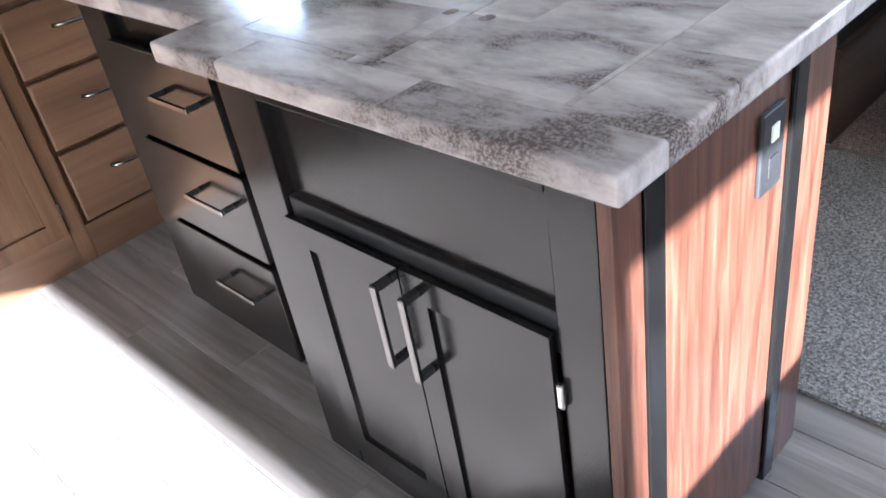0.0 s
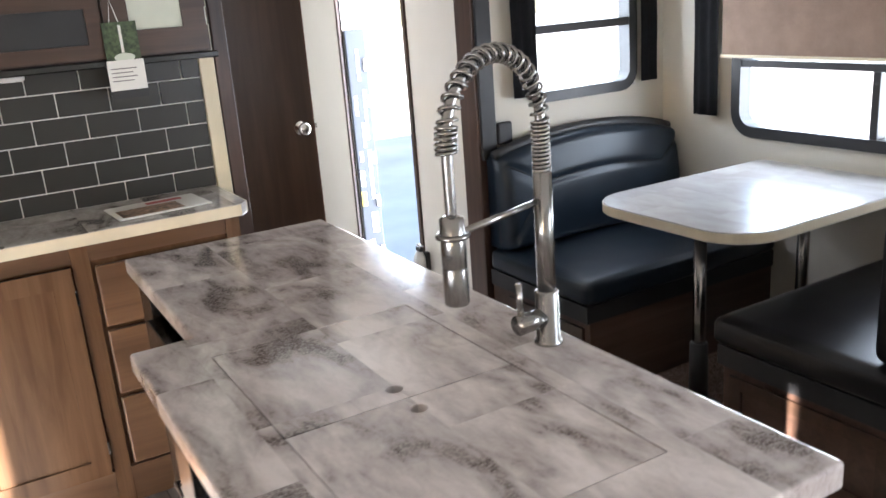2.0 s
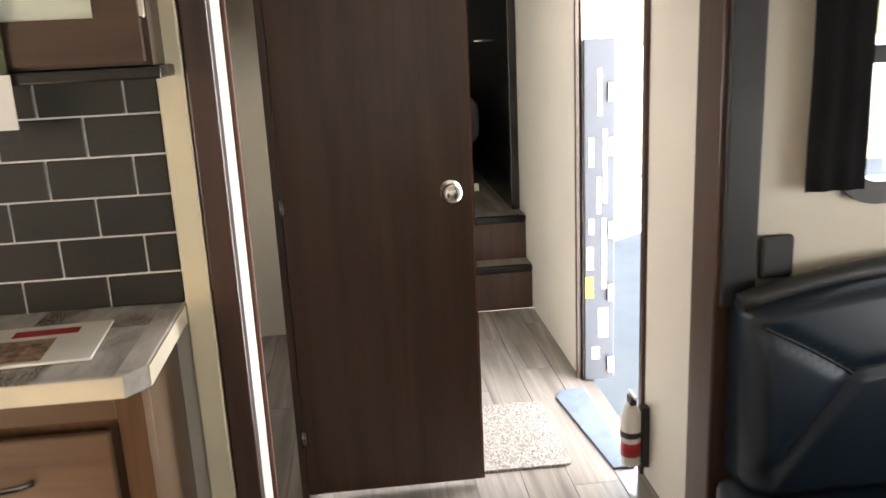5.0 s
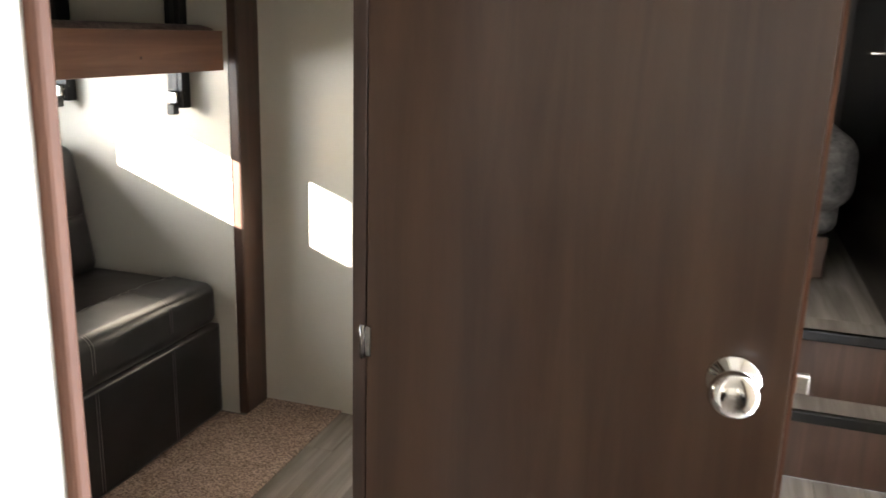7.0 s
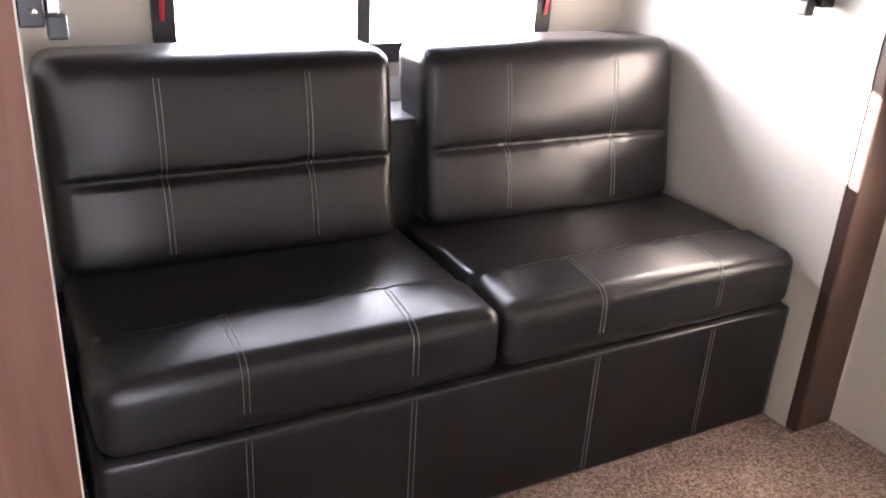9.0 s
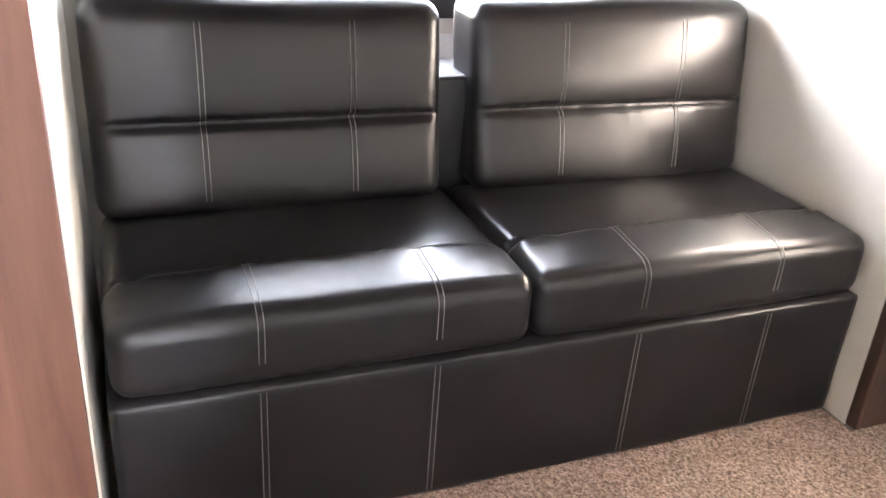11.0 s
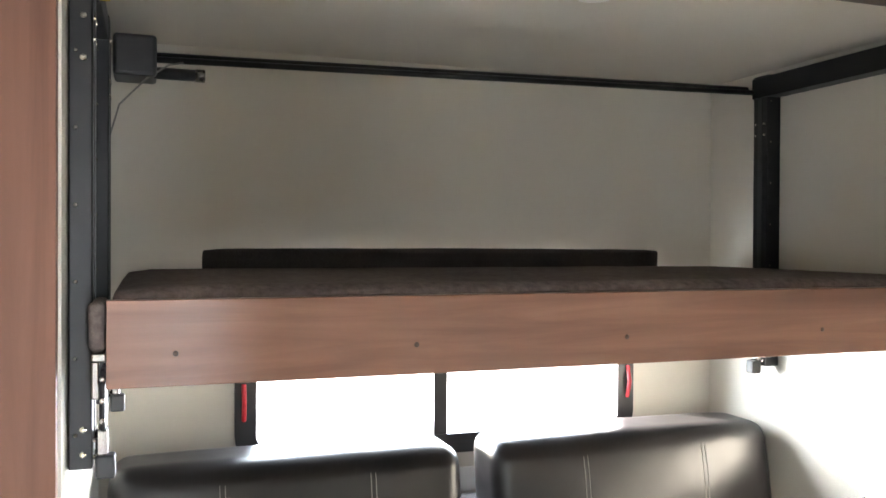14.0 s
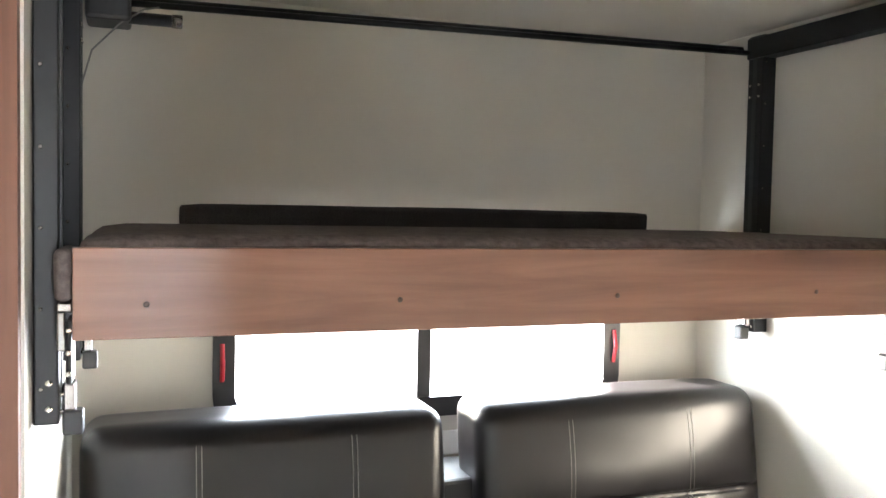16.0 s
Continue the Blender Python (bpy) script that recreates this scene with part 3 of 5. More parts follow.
ZT0, ZT1 = 0.872, 0.910
for i in range(3):
    for j in range(4):
        if not in_top(i, j):
            continue
        c = [(xs[i], ys[j]), (xs[i + 1], ys[j]), (xs[i + 1], ys[j + 1]), (xs[i], ys[j + 1])]
        for z in (ZT0, ZT1):
            top.faces.new([tv(x, y, z) for x, y in c])
        for (di, dj), (u, w) in zip(((0, -1), (1, 0), (0, 1), (-1, 0)), ((0, 1), (1, 2), (2, 3), (3, 0))):
            if not in_top(i + di, j + dj):
                top.faces.new([tv(*c[u], ZT0), tv(*c[w], ZT0), tv(*c[w], ZT1), tv(*c[u], ZT1)])
bmesh.ops.recalc_face_normals(top, faces=top.faces[:])
rim = [e for e in top.edges if len(e.link_faces) == 2 and e.calc_face_angle(0) > 1.0
       and not all(CX0 - 1e-4 <= v.co.x <= CX1 + 1e-4 and CY0 - 1e-4 <= v.co.y <= CY1 + 1e-4 for v in e.verts)]
bmesh.ops.bevel(top, geom=rim, offset=0.006, segments=3, profile=0.5, affect="EDGES")
counter = tagged(part("island_worktop", top, M_TOP), "mottled grey-brown stone-look worktop on the island", "worktop")
for y0, y1, hy in ((CY0 + 0.002, 0.961, 0.924), (0.964, CY1 - 0.002, 1.0)):
    cover = bmesh.new()
    n = 20
    hx, hr = 1.0, 0.0135
    outer, inner = [], []
    for k in range(n):
        a = 2 * math.pi * (k + 0.5) / n
        dx, dy = math.cos(a), math.sin(a)
        tx = ((CX1 - 0.002 if dx > 0 else CX0 + 0.002) - hx) / dx
        ty = ((y1 if dy > 0 else y0) - hy) / dy
        s = min(tx, ty)
        outer.append((hx + s * dx, hy + s * dy))
        inner.append((hx + hr * dx, hy + hr * dy))
    # square the corners of the outline
    for cx, cy in ((CX0 + 0.002, y0), (CX1 - 0.002, y0), (CX1 - 0.002, y1), (CX0 + 0.002, y1)):
        k = min(range(n), key=lambda q: (outer[q][0] - cx) ** 2 + (outer[q][1] - cy) ** 2)
        outer[k] = (cx, cy)
    cov = ring(outer, inner, 0.885, 0.9095)
    tagged(part("sink_cover", cov, M_TOP), "mottled laminate sink cover with a finger hole", "sink cover", "sink covers")
bowl = thing("sink_bowl", ((CX0 + CX1) / 2, (CY0 + CY1) / 2, 0.70), "dark sink basin under its covers", "sink")
part("basin_wall", ring([(CX0 - 0.01, CY0 - 0.01), (CX1 + 0.01, CY0 - 0.01), (CX1 + 0.01, CY1 + 0.01), (CX0 - 0.01, CY1 + 0.01)],
                        [(CX0 + 0.002, CY0 + 0.002), (CX1 - 0.002, CY0 + 0.002), (CX1 - 0.002, CY1 - 0.002), (CX0 + 0.002, CY1 - 0.002)], 0.712, 0.8715), M_BLACKP, bowl)
part("basin_floor", box(CX0 - 0.01, CX1 + 0.01, CY0 - 0.01, CY1 + 0.01, 0.70, 0.7115), M_BLACKP, bowl)

# ---- faucet ----
FB, FU = Vector((1.283, 0.992, 0.91)), Vector((-0.943, -0.332, 0))      # its foot, and the way its arch reaches
UP = Vector((0, 0, 1))
faucet = thing("kitchen_faucet", FB, "brushed nickel spring faucet with a pull-down sprayer", "faucet")
part("base", lathe(FB, UP, [(0, 0.024), (0.004, 0.024), (0.007, 0.0195), (0.088, 0.0195), (0.091, 0.0165)]), M_STEEL, faucet, smooth=True)
part("post", tube([FB + 0.075 * UP, FB + 0.285 * UP], 0.0150, 18), M_STEEL, faucet, smooth=True)
SPAN, TOPZ = 0.224, 0.362
arch = [FB + FU * (SPAN / 2 - SPAN / 2 * math.cos(a)) + UP * (TOPZ + 0.112 * math.sin(a)) for a in [math.pi * k / 48 for k in range(49)]]
line = [FB + UP * (0.285 + (TOPZ - 0.285) * k / 8) for k in range(8)] + arch + [FB + FU * SPAN + UP * (TOPZ - 0.10 * k / 10) for k in range(1, 11)]
part("hose", tube(line, 0.0078, 14), M_STEEL, faucet, "nickel inner hose", smooth=True)


def coil_along(pts, side, r, wire, pitch):
    """A spring wound about a line that lies in one upright plane; side is across that plane."""
    out, a = [], 0.0
    for p, q in zip(pts, pts[1:]):
        u = (q - p).normalized().cross(side).normalized()
        steps = max(2, int((q - p).length / pitch(p) * 14))
        for k in range(steps):
            out.append(p.lerp(q, k / steps) + r * (math.cos(a) * side + math.sin(a) * u))
            a += 2 * math.pi * (q - p).length / pitch(p) / steps
    return tube(out, wire, 6)


part("spring", coil_along(line[:53], FU.cross(UP).normalized(), 0.0125, 0.0029, lambda p: 0.0062 if p.z < FB.z + TOPZ - 0.008 else 0.0165), M_STEEL, faucet, "coiled nickel spring", smooth=True)
part("spring_collar", coil_along(line[52:58], FU.cross(UP).normalized(), 0.0135, 0.0030, lambda p: 0.0064), M_STEEL, faucet, "tight end coil", smooth=True)
SP = FB + FU * SPAN
part("spray_head", lathe(SP + 0.268 * UP, -UP, [(0, 0.012), (0.004, 0.0172), (0.070, 0.0175), (0.072, 0.0165), (0.075, 0.0175), (0.124, 0.0180), (0.127, 0.0165), (0.1275, 0.004)]), M_STEEL, faucet, smooth=True)
part("arm", tube([FB + FU * 0.006 + 0.240 * UP, SP - FU * 0.018 + 0.240 * UP], 0.0052, 10), M_STEEL, faucet, smooth=True)
part("arm_ring", tube([SP + 0.240 * UP + 0.0205 * Vector((math.cos(a), math.sin(a), 0)) for a in [2 * math.pi * k / 20 for k in range(20)]], 0.004, 8, closed=True), M_STEEL, faucet, smooth=True)
handle = part("handle", tube([FB + Vector((-0.010, 0.0, 0.046)), FB + Vector((-0.064, -0.006, 0.046))], 0.0165, 16), M_STEEL, faucet, smooth=True)
part("lever", tube([FB + Vector((-0.056, -0.005, 0.058)), FB + Vector((-0.059, -0.006, 0.116))], 0.0056, 10), M_STEEL, handle, smooth=True)

# ---- kitchen counter by the wall ----
CF = 2.53                   # the front of the base cabinets
base = thing("base_cabinet", (0.85, 2.68, 0), "medium-brown wooden base cabinet with a door and drawers", "cabinet")
part("carcass", box(-1.2, 1.235, CF + 0.022, KWALL - 0.003, 0.0, 0.858), M_CAB, base)
for x0, x1 in ((-0.12, -0.06), (0.30, 0.35), (0.735, 0.785), (1.195, 1.24)):
    part("stile", box(x0, x1, CF, CF + 0.021, 0.0, 0.858, 0.001), M_CAB, base)
part("rail", box(-1.2, 1.194, CF + 0.001, CF + 0.021, 0.80, 0.858), M_CABH, base)
part("rail", box(-1.2, 1.194, CF + 0.001, CF + 0.021, 0.0, 0.12), M_CABH, base)
for x0, x1 in ((-0.05, 0.292), (0.358, 0.728)):
    d = shaker_y(base, "door", CF - 0.018, x0, x1, 0.125, 0.795, M_CAB, M_CAB, 0.055, 0.018)
    for z in (0.21, 0.70):
        part("hinge", box(x1 - 0.002, x1 + 0.008, CF - 0.012, CF - 0.001, z - 0.022, z + 0.022, 0.002), M_CHROME, d, "chrome hinge")
    part("knob", lathe((x0 + 0.03, CF - 0.018, 0.60), (0, -1, 0), [(0, 0.006), (0.012, 0.006), (0.016, 0.012), (0.024, 0.011), (0.027, 0.004)], 16), M_CHROME, d, smooth=True)
for z0, z1 in ((0.595, 0.785), (0.375, 0.580), (0.135, 0.360)):
    d = part("drawer_front", box(0.795, 1.185, CF - 0.018, CF - 0.001, z0, z1, 0.005), M_CABH, base)
    zc = (z0 + z1) / 2 + 0.02
    pts = [(0.925 + 0.13 * k / 10, CF - 0.020 - 0.024 * math.sin(math.pi * k / 10) ** 0.5, zc) for k in range(11)]
    part("pull", tube(pts, 0.0055, 8), M_STEEL, d, "brushed nickel bow pull", smooth=True)
ktop = tagged(part("kitchen_worktop", slab([(-1.2, 2.465), (1.235, 2.465), (1.262, 2.50), (1.262, KWALL - 0.002), (-1.2, KWALL - 0.002)], 0.862, 0.90, 0.003), M_TOPK),
              "pale stone-look kitchen worktop with a cream edge", "worktop")
part("edge_band", box(-1.2, 1.233, 2.4615, 2.4645, 0.864, 0.898), M_EDGE, ktop, "cream edge band")
part("edge_band", box(1.2625, 1.2655, 2.502, KWALL - 0.022, 0.864, 0.898), M_EDGE, ktop, "cream edge band")

upper = thing("wall_cabinet", (0.9, 2.77, 1.33), "dark wooden wall cabinet with a frosted glass door", "cabinet")
UF = 2.712
part("carcass", box(-1.0, 1.285, UF + 0.004, KWALL - 0.003, 1.355, 1.98), M_CABD, upper)
part("bottom_lip", box(-1.0, 1.300, UF - 0.018, KWALL - 0.003, 1.332, 1.353, 0.004), M_BLACK, upper, "black bottom lip")
d = shaker_y(upper, "glass_door", UF - 0.016, 0.972, 1.275, 1.362, 1.97, M_CABD, M_FROST, 0.072, 0.018)
for z in (1.46, 1.87):
    part("hinge", box(1.272, 1.284, UF - 0.012, UF + 0.003, z - 0.03, z + 0.03, 0.004), M_CHROME, d, "chrome hinge")
shaker_y(upper, "door", UF - 0.016, 0.50, 0.962, 1.362, 1.545, M_CABD, M_BLACKP, 0.04, 0.018)
shaker_y(upper, "door", UF - 0.016, 0.50, 0.962, 1.552, 1.97, M_CABD, M_BLACKP, 0.04, 0.018)
shaker_y(upper, "door", UF - 0.016, -0.10, 0.49, 1.362, 1.97, M_CABD, M_CABD, 0.05, 0.018)

puck = thing("under_cabinet_light", (0.70, 2.765, 1.31), "white puck light under the wall cabinet, off", "light")
part("housing", lathe((0.70, 2.765, 1.3315), (0, 0, -1), [(0, 0.036), (0.012, 0.036), (0.016, 0.030)], 24), M_WPLAST, puck, smooth=True)
card = thing("price_tag", (1.0, 2.68, 1.28), "paper brochure hanging from the wall cabinet door", "tag")
part("picture", box(0.960, 1.060, 2.684, 2.687, 1.352, 1.462), M_GREEN, card, "green landscape print")
part("text_card", box(0.956, 1.064, 2.680, 2.683, 1.262, 1.351), M_PAPER, card, "white text card")
part("bar", box(0.956, 1.064, 2.6800, 2.6830, 1.238, 1.2615), M_BLACKP, card, "dark foot band")
part("badge", turned(slab([(1.012 + 0.030 * math.cos(a), 1.358 + 0.013 * math.sin(a)) for a in [2 * math.pi * k / 24 for k in range(24)]], 0, 0.0012), Matrix.Translation((0, 2.6825, 0)) @ ON_Y), M_FROST, card, "pale oval badge")
part("waterfall", box(1.006, 1.014, 2.6828, 2.6838, 1.372, 1.452), M_PAPER, card, "white waterfall in the print")
part("string", tube([(0.985, 2.686, 1.462), (0.995, 2.688, 1.53), (1.01, 2.686, 1.462)], 0.0015, 6), M_PAPER, card)
for k in range(4):
    part("text_line", box(0.966, 1.04 - 0.012 * (k % 2), 2.6790, 2.6798, 1.325 - 0.012 * k, 1.328 - 0.012 * k), M_THREAD, card)
mag = thing("magazine", (1.0, 2.72, 0.90), "glossy brochure with printed cover lying on the worktop", "magazine")
mm = Matrix.Translation((1.02, 2.625, 0)) @ Matrix.Rotation(radians(4), 4, "Z")
part("paper_block", turned(box(-0.14, 0.14, -0.095, 0.095, 0.9015, 0.9065, 0.001), mm), M_PAPER, mag)
part("cover_print", turned(box(-0.125, 0.06, -0.085, 0.02, 0.9066, 0.9072), mm), M_PRINT, mag, "brown photo on the cover")
part("cover_title", turned(box(-0.02, 0.09, 0.04, 0.07, 0.9066, 0.9072), mm), M_RED, mag, "red title bar")

# ---- the door of the bunk room, swung open across the hall ----
tagged(part("strike_plate", box(1.325, 1.352, 3.0505, 3.0535, 0.855, 0.915, 0.001), M_BLACKP), "black strike plate on the door casing", "strike plate")
door = thing("door_bunk_room", (1.37, 3.58, 0), "dark wood-grain interior door standing wide open", "door")
part("leaf", box(1.394, 1.930, 3.550, 3.582, 0.030, 1.915, 0.002), M_DOOR, door)
part("edge_strip", box(1.931, 1.936, 3.552, 3.580, 0.030, 1.915), M_TRIMR, door, "paler edge banding")
for side, y in ((-1, 3.550), (1, 3.582)):
    part("knob", lathe((1.868, y, 0.945), (0, side, 0), [(0, 0.032), (0.006, 0.031), (0.010, 0.014), (0.028, 0.013), (0.034, 0.026), (0.048, 0.029), (0.058, 0.024), (0.062, 0.010)], 24),
         M_CHROME, door, "polished round door knob", smooth=True)
part("latch", box(1.936, 1.952, 3.560, 3.573, 0.935, 0.958, 0.002), M_CHROME, door, "chrome latch bolt")
for z in (0.22, 0.925, 1.62):
    hg = part("hinge", box(1.388, 1.402, 3.546, 3.5495, z - 0.022, z + 0.022, 0.002), M_STEEL, door, "nickel butterfly hinge")
    part("knuckle", tube([(1.390, 3.546, z - 0.024), (1.390, 3.546, z + 0.024)], 0.004, 10), M_STEEL, hg, smooth=True)

# ---- steps up to the bedroom ----
steps = thing("bedroom_steps", (1.9, 5.26, 0), "two dark-brown steps with wood-look treads and black nosings", "steps")
for y0, y1, z0, z1 in ((5.20, 5.335, 0.0, 0.226), (5.335, 5.46, 0.226, 0.449)):
    part("riser", box(HALL + 0.002, RIGHT - 0.002, y0, y0 + 0.02, z0, z1 - 0.02), M_TRIM, steps)
    part("tread", box(HALL + 0.002, RIGHT - 0.002, y0 + 0.012, y1 + 0.012, z1 - 0.02, z1 + 0.001), M_PLANK, steps, "wood-look vinyl tread")
    part("nosing", box(HALL + 0.002, RIGHT - 0.002, y0 - 0.014, y0 + 0.012, z1 - 0.032, z1 + 0.004, 0.005), M_MATT, steps, "black nosing")

# ---- the sofa in the bunk slide ----
def soft_box(x0, x1, y0, y1, z0, z1, r, cuts=10, puff=0.0, creases=(), lean=0.0):
    """An upholstered block: rounded, slightly puffed, with grooves (axis, place, depth, width) pressed into it and a lean along x."""
    bm = bmesh.new()
    bmesh.ops.create_cube(bm, size=2.0)
    bmesh.ops.subdivide_edges(bm, edges=bm.edges[:], cuts=cuts * 2, use_grid_fill=True)
    hx, hy, hz = (x1 - x0) / 2, (y1 - y0) / 2, (z1 - z0) / 2
    cx, cy, cz = (x0 + x1) / 2, (y0 + y1) / 2, (z0 + z1) / 2
    for v in bm.verts:
        u = Vector((math.copysign(abs(c) ** 0.8, c) for c in v.co))
        p = Vector((u.x * hx, u.y * hy, u.z * hz))
        core = Vector((max(-hx + r, min(hx - r, p.x)), max(-hy + r, min(hy - r, p.y)), max(-hz + r, min(hz - r, p.z))))
        d = p - core
        n = d.normalized() if d.length > 1e-9 else Vector((0, 0, 0))
        q = core + n * min(r, d.length) if d.length > 1e-9 else p
        swell = (1 - u.x * u.x) * (1 - u.y * u.y) + (1 - u.y * u.y) * (1 - u.z * u.z) + (1 - u.x * u.x) * (1 - u.z * u.z)
        out = n if n.length else Vector((0, 0, 0))
        w = q + Vector((cx, cy, cz))
        push = puff * min(1, swell)
        for axis, at, deep, wide in creases:
            push -= deep * math.exp(-(((w[axis] - at) / wide) ** 2))
        push += 0.0012 * noise.noise(w * 14)
        w = w + out * push
        w.x -= lean * (w.z - z0)
        v.co = w
    return bm


def lattice(nx, ny, nz):
    """The skin of a block cut into nx by ny by nz cells, its corners at plus and minus one."""
    bm, at = bmesh.new(), {}

    def corner(i, j, k):
        if (i, j, k) not in at:
            at[i, j, k] = bm.verts.new((2 * i / nx - 1, 2 * j / ny - 1, 2 * k / nz - 1))
        return at[i, j, k]

    for i in (0, nx):
        for j in range(ny):
            for k in range(nz):
                bm.faces.new((corner(i, j, k), corner(i, j + 1, k), corner(i, j + 1, k + 1), corner(i, j, k + 1)))
    for j in (0, ny):
        for i in range(nx):
            for k in range(nz):
                bm.faces.new((corner(i, j, k), corner(i + 1, j, k), corner(i + 1, j, k + 1), corner(i, j, k + 1)))
    for k in (0, nz):
        for i in range(nx):
            for j in range(ny):
                bm.faces.new((corner(i, j, k), corner(i + 1, j, k), corner(i + 1, j + 1, k), corner(i, j + 1, k)))
    return bm


def cushion(x0, x1, y0, y1, z0, z1, cells, r, relief, lean=0.0):
    """A stuffed leather block with round edges; relief(x, y, z) pushes its skin outwards."""
    bm = lattice(*cells)
    half = Vector(((x1 - x0) / 2, (y1 - y0) / 2, (z1 - z0) / 2))
    mid = Vector(((x0 + x1) / 2, (y0 + y1) / 2, (z0 + z1) / 2))
    for v in bm.verts:
        u = Vector([math.sin(c * math.pi / 2) * 0.35 + c * 0.65 for c in v.co])
        p = Vector([u[i] * half[i] for i in range(3)])
        core = Vector([max(-half[i] + r, min(half[i] - r, p[i])) for i in range(3)])
        d = p - core
        n = d.normalized()
        w = core + n * min(r, d.length) + mid
        w = w + n * (relief(w.x, w.y, w.z) + 0.0014 * noise.noise(w * 8) + 0.0003 * noise.noise(w * 31))
        w.x -= lean * (w.z - z0)
        v.co = w
    return bm


def bump_between(a, a0, a1, power=2.0):
    """1 in the middle of a stretch, 0 at its ends."""
    f = abs(2 * (a - a0) / (a1 - a0) - 1)
    return max(0.0, 1 - f ** power)


SEAT_SEAM, BACK_SEAM = 0.062, 0.676


def seat_relief(y0, y1):
    def relief(x, y, z):
        side = bump_between(y, y0 - 0.02, y1 + 0.02, 4)
        top = (0.027 - 0.140 * (x - SEAT_SEAM)) * (1 - math.exp(-(x - SEAT_SEAM) / 0.008)) if x > SEAT_SEAM else 0.004 * bump_between(x, -0.3, SEAT_SEAM, 2)
        pucker = 0.0022 * math.sin(y * 95 + 3 * math.sin(y * 23)) * math.exp(-(((x - SEAT_SEAM - 0.016) / 0.016) ** 2))
        return side * top + pucker - 0.013 * math.exp(-(((x - SEAT_SEAM) / 0.009) ** 2))
    return relief


def back_relief(y0, y1):
    def relief(x, y, z):
        side = bump_between(y, y0 - 0.01, y1 + 0.01, 5)
        pad = 0.013 * bump_between(z, 0.46, BACK_SEAM, 2.4) if z < BACK_SEAM else 0.017 * bump_between(z, BACK_SEAM, 0.95, 2.4)
        ends = bump_between(y, y0 + 0.01, y1 - 0.01, 16)
        pucker = 0.0016 * math.sin(y * 120 + 4 * math.sin(y * 19)) * math.exp(-(((z - BACK_SEAM) / 0.020) ** 2))
        return side * pad + pucker - 0.016 * ends * math.exp(-(((z - BACK_SEAM) / 0.0075) ** 2))
    return relief


sofa = thing("sofa", (-0.15, 4.1, 0), "black leather sofa bed with pale double stitching", "sofa")
part("base", cushion(-0.50, 0.240, 3.262, 4.942, 0.004, 0.338, (10, 60, 20), 0.010, lambda x, y, z: 0.0025 * noise.noise(Vector((x, y * 4, z * 6)))), M_LEATHER, sofa, smooth=True)
SEATS = ((3.272, 4.066), (4.074, 4.936))
for y0, y1 in SEATS:
    part("seat", cushion(-0.30, 0.238, y0, y1, 0.340, 0.486, (66, 80, 18), 0.036, seat_relief(y0, y1)), M_LEATHER, sofa, smooth=True)
for y0, y1 in ((3.272, 4.040), (4.125, 4.915)):
    back = part("backrest", cushion(-0.40, -0.222, y0, y1, 0.475, 0.920, (18, 76, 76), 0.042, back_relief(y0, y1), 0.17), M_LEATHER, sofa, smooth=True)
part("backrest_frame", box(-0.52, -0.33, 3.9, 4.3, 0.30, 0.745, 0.01), M_BLACKP, sofa, "black frame between the backrests")


def seam(pts, parent, gap=0.011, along=(0, 1, 0)):
    """A double row of stitches as two fine threads."""
    bm = bmesh.new()
    for s in (-0.5, 0.5):
        tube([Vector(p) + Vector(along) * s * gap for p in pts], 0.0010, 5, bm)
    return part("stitching", bm, M_THREAD, parent, "pale double stitching")


for y0, y1, ys in ((3.272, 4.040, (3.497, 3.822)), (4.125, 4.915, (4.352, 4.690))):
    relief = back_relief(y0, y1)
    for y in ys:
        pts = []
        for k in range(61):
            z = 0.515 + 0.395 * k / 60
            turn = max(0.0, (z - 0.878) / 0.042)
            pts.append((-0.2215 + relief(-0.222, y, z) * (1 - 0.5 * turn) - 0.042 * (1 - math.sqrt(max(0.0, 1 - turn * turn))) - 0.17 * (z - 0.475), y, z))
        seam(pts, sofa)
for y0, y1, ys in ((*SEATS[0], (3.525, 3.862)), (*SEATS[1], (4.322, 4.672))):
    relief = seat_relief(y0, y1)
    for y in ys:
        pts = [(x, y, 0.4865 + relief(x, y, 0.486)) for x in [0.066 + 0.136 * k / 14 for k in range(15)]]
        for k in range(1, 9):
            a = radians(10 * k)
            x, z = 0.202 + 0.036 * math.sin(a), 0.450 + 0.036 * math.cos(a)
            out = relief(x, y, z) + 0.0005
            pts.append((x + out * math.sin(a), y, z + out * math.cos(a)))
        out = relief(0.238, y, 0.41) + 0.2385
        pts += [(out, y, 0.43), (out, y, 0.388), (out - 0.012, y, 0.352)]
        seam(pts, sofa)
        seam([(0.2435, y, 0.326), (0.2435, y, 0.02)], sofa)

# ---- the powered bunk over the sofa ----
bunk = thing("bunk_bed", (-0.1, 4.1, 1.2), "raised bunk bed with a reddish wood front board", "bunk bed")
part("front_board", box(0.292, 0.308, 3.296, 4.915, 1.197, 1.318, 0.0015), M_BOARD, bunk)
part("platform", box(-0.50, 0.290, 3.300, 4.912, 1.215, 1.245), M_BLACK, bunk)
part("side_rail", box(-0.48, 0.28, 3.296, 3.3, 1.20, 1.26), M_RAIL, bunk)
part("mattress", soft_box(-0.50, 0.288, 3.302, 4.912, 1.246, 1.334, 0.022, 12, 0.004), M_MATTRESS, bunk, "brown cloth mattress", smooth=True)
for y in (3.386, 3.737, 4.105, 4.515):
    part("screw", lathe((0.308, y, 1.2425), (1, 0, 0), [(0, 0.0042), (0.001, 0.0038), (0.002, 0.0018)], 12), M_TRIM, bunk, "dark screw head")
